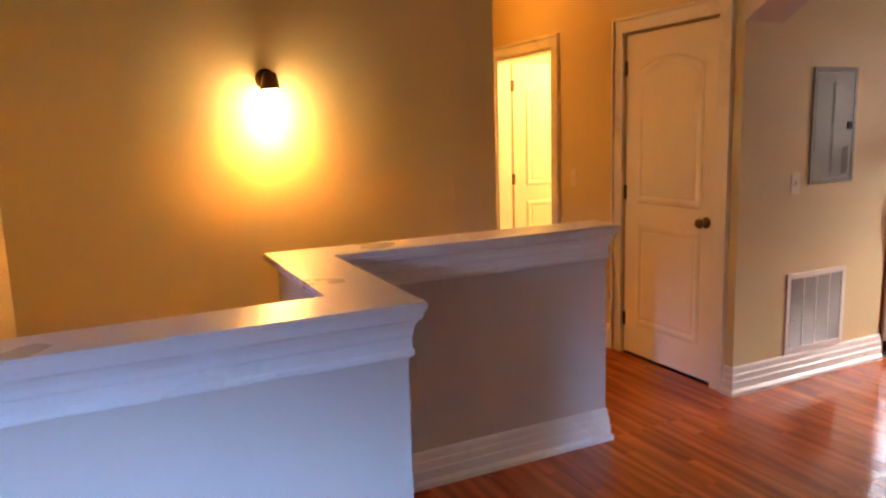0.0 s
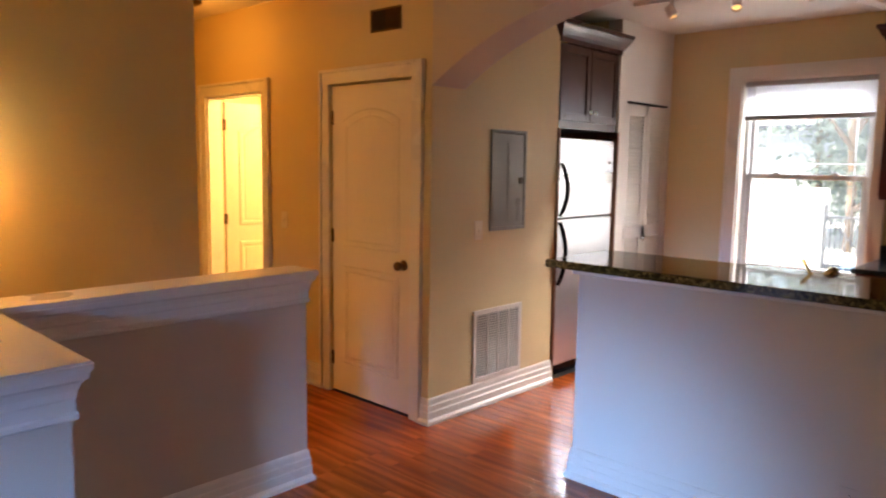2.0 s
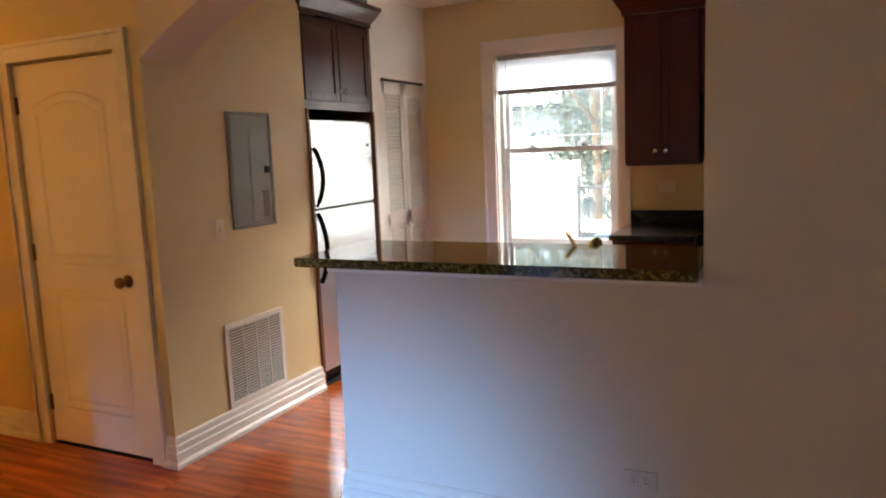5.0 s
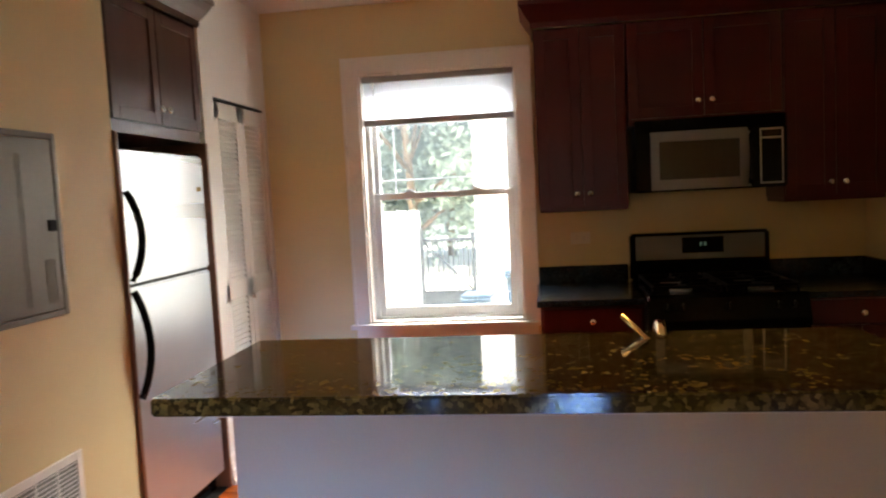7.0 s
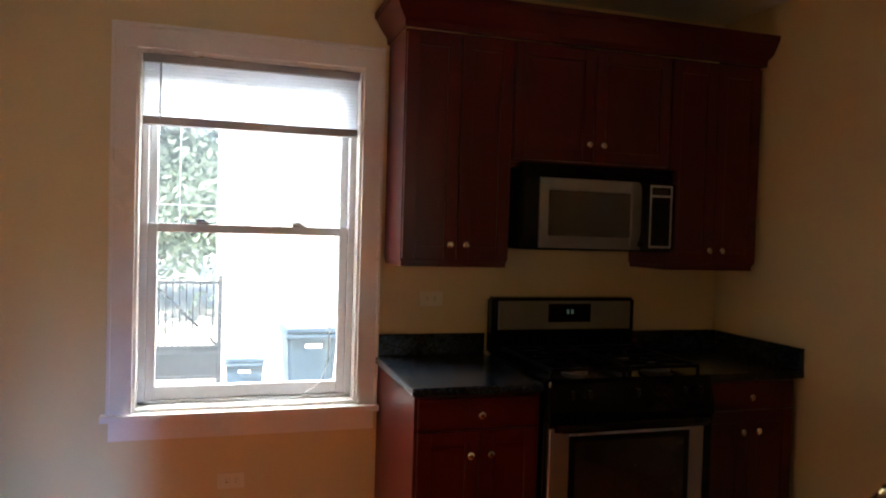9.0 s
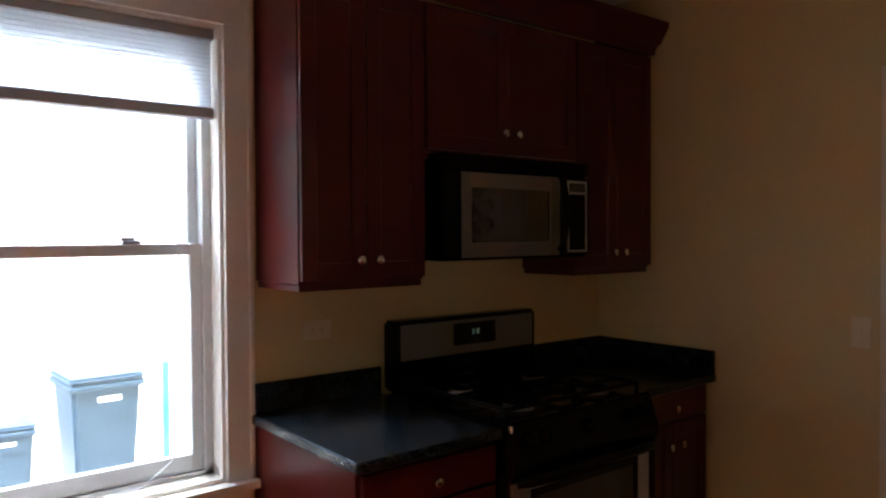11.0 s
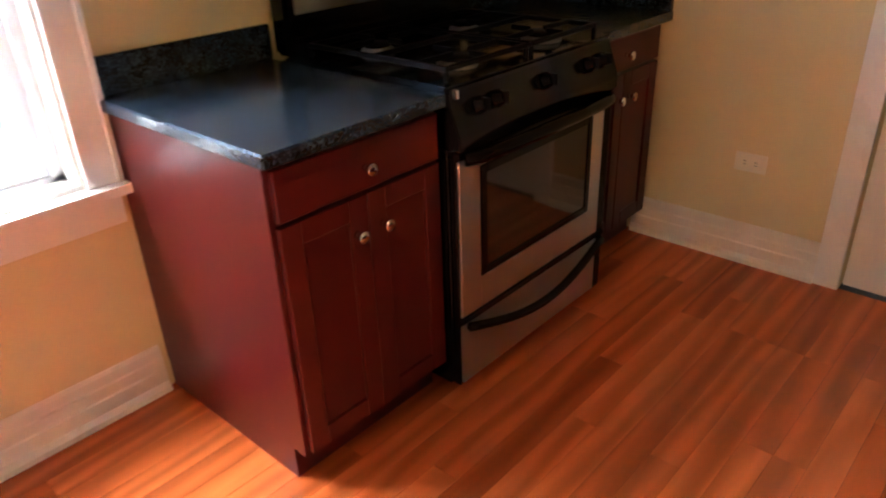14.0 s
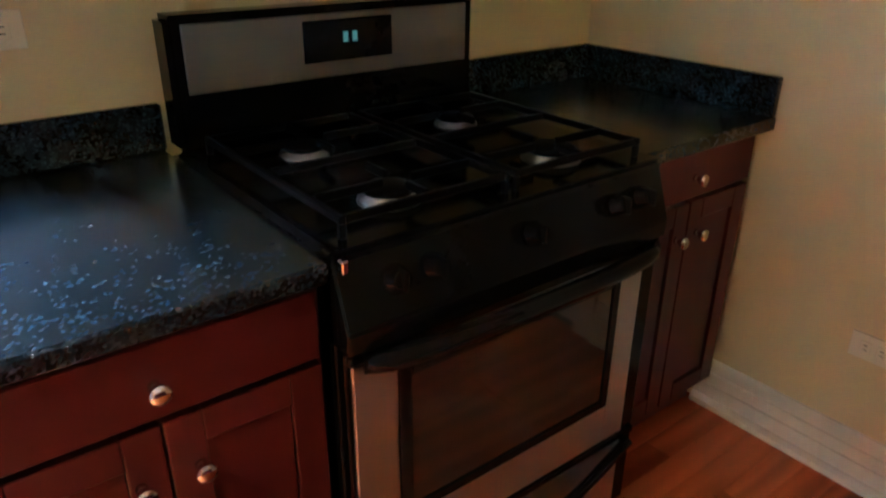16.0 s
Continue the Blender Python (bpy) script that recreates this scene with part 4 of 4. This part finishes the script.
def supply_register():
    base = (XH, 3.47, 2.32)
    e = thing("supply_register", base, "brown metal supply air register above the door", "air vent")
    y0, y1, z0, z1, x = 3.335, 3.605, 2.325, 2.46, XH
    boxes("frame", BRONZE, [(x - 0.008, x, y0, y0 + 0.012, z0, z1), (x - 0.008, x, y1 - 0.012, y1, z0, z1), (x - 0.008, x, y0 + 0.012, y1 - 0.012, z0, z0 + 0.012), (x - 0.008, x, y0 + 0.012, y1 - 0.012, z1 - 0.012, z1), (x - 0.007, x, 3.466, 3.474, z0 + 0.012, z1 - 0.012)], e, base, 0.002)
    bm = bmesh.new()
    for a, b, turn in ((y0 + 0.012, 3.466, -35), (3.474, y1 - 0.012, 35)):
        n = 9
        for i in range(n):
            v = add_box(bm, -0.006, 0.006, -0.001, 0.001, z0 + 0.012, z1 - 0.012)
            bmesh.ops.rotate(bm, verts=v, cent=(0, 0, 0), matrix=Matrix.Rotation(radians(turn), 3, 'Z'))
            bmesh.ops.translate(bm, verts=v, vec=(x - 0.006, a + (i + 0.5) * (b - a) / n, 0))
    tagged(finish("louvre", bm, BRONZE, e, base), kind="stuff")
    # dark sheet standing for the shade inside the duct
    boxes("back", DARK, [(x - 0.001, x + 0.001, y0 + 0.012, y1 - 0.012, z0 + 0.012, z1 - 0.012)], e, base)


def sconce():
    base = (1.26, 3.95, 1.75)
    e = thing("wall_sconce", base, "lit bronze wall sconce with frosted glass shade", "wall lamp")
    lathe("backplate", BRONZE, [(0.05, 0), (0.05, 0.012), (0.03, 0.02)], Matrix.Translation((1.25, 3.95, 1.76)) @ pose(0, 0, 0, 90), e, base)
    sweep("arm", BRONZE, [(1.25, 3.94, 1.76), (1.25, 3.89, 1.775), (1.25, 3.85, 1.765)], 0.012, e, base)
    lathe("cup", BRONZE, [(0.02, 0.035), (0.032, 0.03), (0.045, -0.03), (0.048, -0.045), (0.03, -0.045)], pose(1.25, 3.85, 1.75), e, base)
    lathe("shade", BULB, [(0.035, 0), (0.05, -0.04), (0.058, -0.1), (0.066, -0.15), (0.06, -0.15), (0.052, -0.1), (0.045, -0.04), (0.03, -0.004)], pose(1.25, 3.85, 1.705), e, base, 24)


def track_lights():
    e = thing("track_light", (5.15, 2.05, 2.66), "white ceiling track light with three heads", "ceiling light")
    base = (5.15, 2.05, 2.66)
    boxes("rail", TRIM, [(5.13, 5.17, 1.35, 2.75, 2.635, 2.66)], e, base, 0.003)
    for ty, aim in ((1.62, (3.62, 0.61, 1.5)), (2.05, (4.2, 1.5, 0.9)), (2.48, (5.1, 0.9, 0.0))):
        sweep("stem", TRIM, [(5.15, ty, 2.64), (5.15, ty, 2.58)], 0.009, e, base)
        m = look((5.15, ty, 2.565), aim)
        lathe("head", TRIM, [(0.018, 0.05), (0.03, 0.045), (0.032, 0.0), (0.036, -0.04), (0.03, -0.04), (0.026, -0.02)], m, e, base)
        lathe("bulb", SPOTLIT, [(0.027, -0.024), (0.02, -0.03), (0.01, -0.033)], m, e, base)


def hall_light():
    e = thing("hall_ceiling_light", (3.1, 5.1, 2.66), "small bronze hall ceiling light fixture", "ceiling light")
    base = (3.1, 5.1, 2.66)
    lathe("canopy", BRONZE, [(0.09, 0), (0.095, -0.02), (0.06, -0.035)], pose(3.1, 5.1, 2.66), e, base)


def plate(name, x, y, z, facing, label, category, toggle=True, mat=None):
    base = (x, y, z)
    e = thing(name, base, label, category)
    w, h = (0.035, 0.058) if toggle else (0.058, 0.035)

    def row(a, b, z0, z1, d0, d1):
        if facing == '-y':
            return (x + a, x + b, y - d1, y - d0, z + z0, z + z1)
        if facing == '+y':
            return (x + a, x + b, y + d0, y + d1, z + z0, z + z1)
        return (x - d1, x - d0, y + a, y + b, z + z0, z + z1)

    boxes("plate", (mat or PLASTIC), [row(-w, w, -h, h, 0, 0.006)], e, base, 0.002)
    if toggle:
        boxes("toggle", (mat or PLASTIC), [row(-0.006, 0.006, -0.012, 0.012, 0.006, 0.014)], e, base, 0.001)
    else:
        for q in (-0.02, 0.02):
            boxes("socket", (mat or PLASTIC), [row(q - 0.014, q + 0.014, -0.017, 0.017, 0.006, 0.009)], e, base, 0.002)
            for k in (-0.006, 0.006):
                boxes("slot", DARK, [row(q - 0.005, q + 0.005, k - 0.001, k + 0.001, 0.009, 0.0095)], e, base)



breaker_panel()
return_grille()
supply_register()
sconce()
track_lights()
hall_light()
plate("light_switch", 2.29, 3.95, 1.157, '-y', "ivory light switch plate on the stair wall", "switch", True, PAINT)
plate("light_switch", XH, 4.53, 1.13, '-x', "ivory light switch plate by the bedroom door", "switch")
plate("light_switch", 3.925, YP, 1.14, '-y', "ivory light switch plate beside the breaker panel", "switch")
plate("light_switch", 5.195, -0.45, 1.155, '+y', "ivory light switch plate by the kitchen door", "switch")
plate("wall_outlet", 5.42, -0.45, 0.4, '+y', "ivory wall outlet above the baseboard", "outlet", False)
plate("wall_outlet", XW, 2.06, 0.37, '-x', "ivory wall outlet under the window", "outlet", False)
plate("wall_outlet", XW, 1.16, 1.18, '-x', "ivory wall outlet above the counter", "outlet", False)
plate("wall_outlet", XH, 0.818, 0.316, '-x', "pale painted wall outlet low on the half wall", "outlet", False, PALE)


# ---- outdoors ----
struct(boxes("ground", CONCRETE, [(6.64, 400, -300, 300, -0.5, 0.1), (-400, 6.64, -300, 300, -2.2, -1.9)]), "pale concrete yard")


def neighbour():
    base = (10.6, -1, -0.45)
    e = thing("neighbour_house", base, "bright white sided neighbouring building", "house")
    boxes("wall", SIDING, [(10.6, 16, -9, 2.16, -0.45, 3.6)], e, base)
    bm = bmesh.new()
    for i in range(26):
        add_box(bm, 10.585, 10.6, -9, 2.16, -0.4 + i * 0.15, -0.27 + i * 0.15)
    tagged(finish("siding_board", bm, SIDING, e, base), kind="stuff")
    boxes("roof", GREYW, [(10.3, 16.4, -9.4, 2.35, 3.6, 3.75)], e, base, 0.02)


def wheelie_bin(x, y, turn, size):
    base = (x, y, 0.1)
    e = thing("wheelie_bin", (0, 0, 0), "dark blue plastic wheeled rubbish bin with lid", "bin", "bins outside")
    bm = bmesh.new()
    v = add_box(bm, -0.26, 0.26, -0.28, 0.28, 0.08, 1.0)
    for q in v:
        if q.co.z < 0.5:
            q.co.x *= 0.78
            q.co.y *= 0.8
    finish("body", bm, BIN, e, bevel=0.03, seg=2)
    boxes("rim", BIN, [(-0.285, 0.285, -0.305, 0.305, 0.955, 1.0)], e, bevel=0.012)
    boxes("lid", BIN, [(-0.29, 0.29, -0.31, 0.31, 1.003, 1.05)], e, bevel=0.02, seg=2)
    boxes("label", SIDING, [(-0.293, -0.288, -0.1, 0.09, 0.87, 0.91)], e)
    sweep("handle", BIN, [(0.3, -0.2, 1.0), (0.35, -0.2, 1.0), (0.35, 0.2, 1.0), (0.3, 0.2, 1.0)], 0.015, e)
    for s in (-0.24, 0.24):
        lathe("wheel", MATTE, [(0.1, -0.025), (0.1, 0.025)], Matrix.Translation((0.2, s, 0.1)) @ pose(0, 0, 0, 90), e)
    e.matrix_basis = pose(*base, 0, 0, turn) @ Matrix.Diagonal((size, size * 0.84, size, 1))


def fence():
    base = (9.7, 2.4, 0.1)
    e = thing("iron_gate", base, "black iron gate with vertical bars and a notice", "gate")
    y0, y1 = 2.14, 2.66
    boxes("rail", IRON, [(9.68, 9.71, y0, y1, 0.98, 1.01), (9.68, 9.71, y0, y1, 0.16, 0.19), (9.68, 9.71, y0, y1, 0.42, 0.45), (9.67, 9.72, y0 - 0.04, y0, 0.1, 1.06), (9.67, 9.72, y1, y1 + 0.04, 0.1, 1.14)], e, base, 0.004)
    for i in range(9):
        y = y0 + 0.03 + i * 0.055
        boxes("bar", IRON, [(9.688, 9.702, y, y + 0.013, 0.19, 0.98)], e, base)
    boxes("kick_plate", IRON, [(9.692, 9.698, y0, y1, 0.19, 0.42)], e, base)
    boxes("notice", SIDING, [(9.67, 9.678, 2.2, 2.29, 0.52, 0.7)], e, base, 0.002)
    sweep("brace", IRON, [(9.705, y0, 0.45), (9.705, y1, 0.98)], 0.012, e, base, 6)
    e = thing("wooden_fence", (10.0, 4, 0.1), "pale grey weathered board fence", "fence")
    for i in range(26):
        y = 2.74 + i * 0.13
        boxes("board", GREYW, [(10.0, 10.02, y, y + 0.122, 0.1, 1.3 + random.uniform(-0.02, 0.02))], e, (10.0, 4, 0.1), 0.004)
    boxes("fence_rail", GREYW, [(10.02, 10.06, 2.74, 6.1, 0.35, 0.43), (10.02, 10.06, 2.74, 6.1, 1.05, 1.13)], e, (10.0, 4, 0.1))
    # far house across the alley, with a white window
    base = (22.0, 4.5, 0.1)
    e = thing("far_house", base, "grey sided house across the alley", "house")
    boxes("wall", GREYW, [(22.0, 27.0, 2.6, 9.0, 0.1, 2.6)], e, base)
    boxes("siding_board", GREYW, [(21.98, 22.0, 2.6, 9.0, 0.15 + i * 0.2, 0.33 + i * 0.2) for i in range(12)], e, base)
    boxes("roof", IRON, [(21.7, 27.3, 2.3, 9.3, 2.6, 2.75)], e, base, 0.03)
    for y in (3.3, 5.2):
        boxes("window_frame", SIDING, [(21.93, 21.98, y, y + 0.08, 0.5, 1.3), (21.93, 21.98, y + 0.52, y + 0.6, 0.5, 1.3), (21.93, 21.98, y + 0.08, y + 0.52, 0.5, 0.58), (21.93, 21.98, y + 0.08, y + 0.52, 1.22, 1.3), (21.93, 21.98, y + 0.08, y + 0.52, 0.88, 0.93)], e, base, 0.004)
        boxes("window_pane", OVENGL, [(21.95, 21.97, y + 0.08, y + 0.52, 0.58, 1.22)], e, base)


def leafy_tree(x, y, h, spread, seed):
    rnd = random.Random(seed)
    base = (x, y, -0.45)
    e = thing("tree", base, "leafy green broadleaf tree beyond the fence", "tree", "trees beyond the fence")
    sweep("trunk", BARK, [(x, y, -0.45), (x + 0.05, y, 1.0), (x - 0.05, y + 0.08, h * 0.5), (x, y, h * 0.85)], [0.09, 0.08, 0.06, 0.02], e, base)
    tips = []
    for i in range(14):
        a, z = rnd.uniform(0, 6.28), rnd.uniform(0.1, 0.75) * h
        tip = (x + spread * math.cos(a) * rnd.uniform(0.5, 1), y + spread * math.sin(a) * rnd.uniform(0.5, 1), z + rnd.uniform(0.4, 1.4))
        sweep("limb", BARK, [(x, y, z), ((x + tip[0]) / 2, (y + tip[1]) / 2, (z + tip[2]) / 2 + 0.1), tip], [0.05, 0.035, 0.012], e, base, 6)
        tips.append(tip)
    verts, faces = [], []
    for tip in tips + [(x, y, h * 0.9), (x, y, h * 0.7)]:
        for k in range(1000):
            p = Vector(tip) + Vector([rnd.gauss(0, 0.45) for _ in range(3)])
            u = Vector([rnd.gauss(0, 1) for _ in range(3)]).normalized()
            v = u.cross(Vector([rnd.gauss(0, 1) for _ in range(3)])).normalized()
            s = rnd.uniform(0.05, 0.1)
            i = len(verts)
            verts += [p - u * s, p + v * s * 0.5, p + u * s, p - v * s * 0.5]
            faces.append((i, i + 1, i + 2, i + 3))
    me = bpy.data.meshes.new("leaf")
    me.from_pydata([tuple(q - Vector(base)) for q in verts], [], faces)
    me.materials.append(LEAF)
    ob = new("leaf", me)
    ob.parent = e
    tagged(ob, kind="stuff")


neighbour()
wheelie_bin(8.1, 1.54, 3, 0.7)
wheelie_bin(8.15, 1.95, -5, 0.5)
fence()
leafy_tree(14.5, 3.6, 5.6, 1.7, 3)
leafy_tree(15.5, 6.6, 6.0, 1.9, 4)
leafy_tree(18.0, 3.4, 6.5, 1.7, 5)
leafy_tree(17.5, 5.0, 7.5, 2.2, 6)
leafy_tree(17.0, 8.5, 7.0, 2.2, 7)
# thin hose-like teal shape outside, simplified to a straight upright strip
tagged(boxes("teal_strip", TEAL, [(8.0, 8.03, 1.2, 1.235, 0.1, 0.86)], bevel=0.005), "thin upright teal strip outside, hose-like", "board")


# ---- floor boards, last ----
struct(boxes("floor", DARK, [(-4.12, 6.44, -7.12, 2.1, -0.1, -0.008), (1.18, 6.44, 2.1, 2.97, -0.1, -0.008), (2.545, 6.44, 2.97, 6.72, -0.1, -0.008)]), "red-brown strip oak floor with a satin finish")
floor_ob = bpy.data.objects["floor"]
BW = 0.083
GAP = 0.0008
meshes = {}


def board_mesh(length):
    if length not in meshes:
        bm = bmesh.new()
        add_box(bm, GAP / 2, BW - GAP / 2, GAP / 2, length - GAP / 2, -0.008, 0)
        bmesh.ops.bevel(bm, geom=[e for e in bm.edges if all(v.co.z > -0.001 for v in e.verts)], offset=0.0005, segments=1, affect='EDGES')
        me = bpy.data.meshes.new("floor_board")
        bm.to_mesh(me)
        bm.free()
        me.materials.append(FLOORW)
        meshes[length] = me
    return meshes[length]


rnd = random.Random(11)
rest_v, rest_f = [], []
near = []
for rx0, rx1, ry0, ry1 in ((-4.0, 3.5, -7.0, 2.1), (1.18, 3.5, 2.1, 2.97), (2.545, 3.5, 2.97, 6.6), (3.5, 6.44, -0.45, 3.08), (3.62, 6.44, 4.2, 6.6)):
    c = 0
    while rx0 + c * BW < rx1 - 0.01:
        x = rx0 + c * BW
        w = min(BW, rx1 - x)
        y = ry0
        first = True
        while y < ry1 - 0.01:
            length = rnd.choice((0.5, 0.7, 0.9, 1.1, 1.3))
            if first:
                length, first = rnd.choice((0.3, 0.5, 0.7, 0.9)), False
            full = y + length <= ry1 and w == BW
            length = min(length, ry1 - y)
            kitchen = rx0 == 3.5 and 4.4 < x < 6.4
            hall = (rx0 == 1.18) or (rx0 == 2.545 and y < 4.6) or (rx0 == -4.0 and x > 2.4 and y > 0.3)
            if full and (kitchen or hall) and len(near) < 300:
                near.append((x, y, length))
            else:
                i = len(rest_v)
                g = GAP / 2
                rest_v += [(x + g, y + g, 0), (x + w - g, y + g, 0), (x + w - g, y + length - g, 0), (x + g, y + length - g, 0), (x + g, y + g, -0.008), (x + w - g, y + g, -0.008), (x + w - g, y + length - g, -0.008), (x + g, y + length - g, -0.008)]
                rest_f += [(i, i + 1, i + 2, i + 3), (i, i + 4, i + 5, i + 1), (i + 1, i + 5, i + 6, i + 2), (i + 2, i + 6, i + 7, i + 3), (i + 3, i + 7, i + 4, i)]
            y += length
        c += 1
me = bpy.data.meshes.new("floor_board_rest")
me.from_pydata(rest_v, [], rest_f)
me.materials.append(FLOORW)
ob = new("floor_boards", me)
ob.parent = floor_ob
tagged(ob, kind="stuff")
for x, y, length in near:
    ob = new("floor_board", board_mesh(length))
    ob.location = (x, y, 0)
    ob.parent = floor_ob
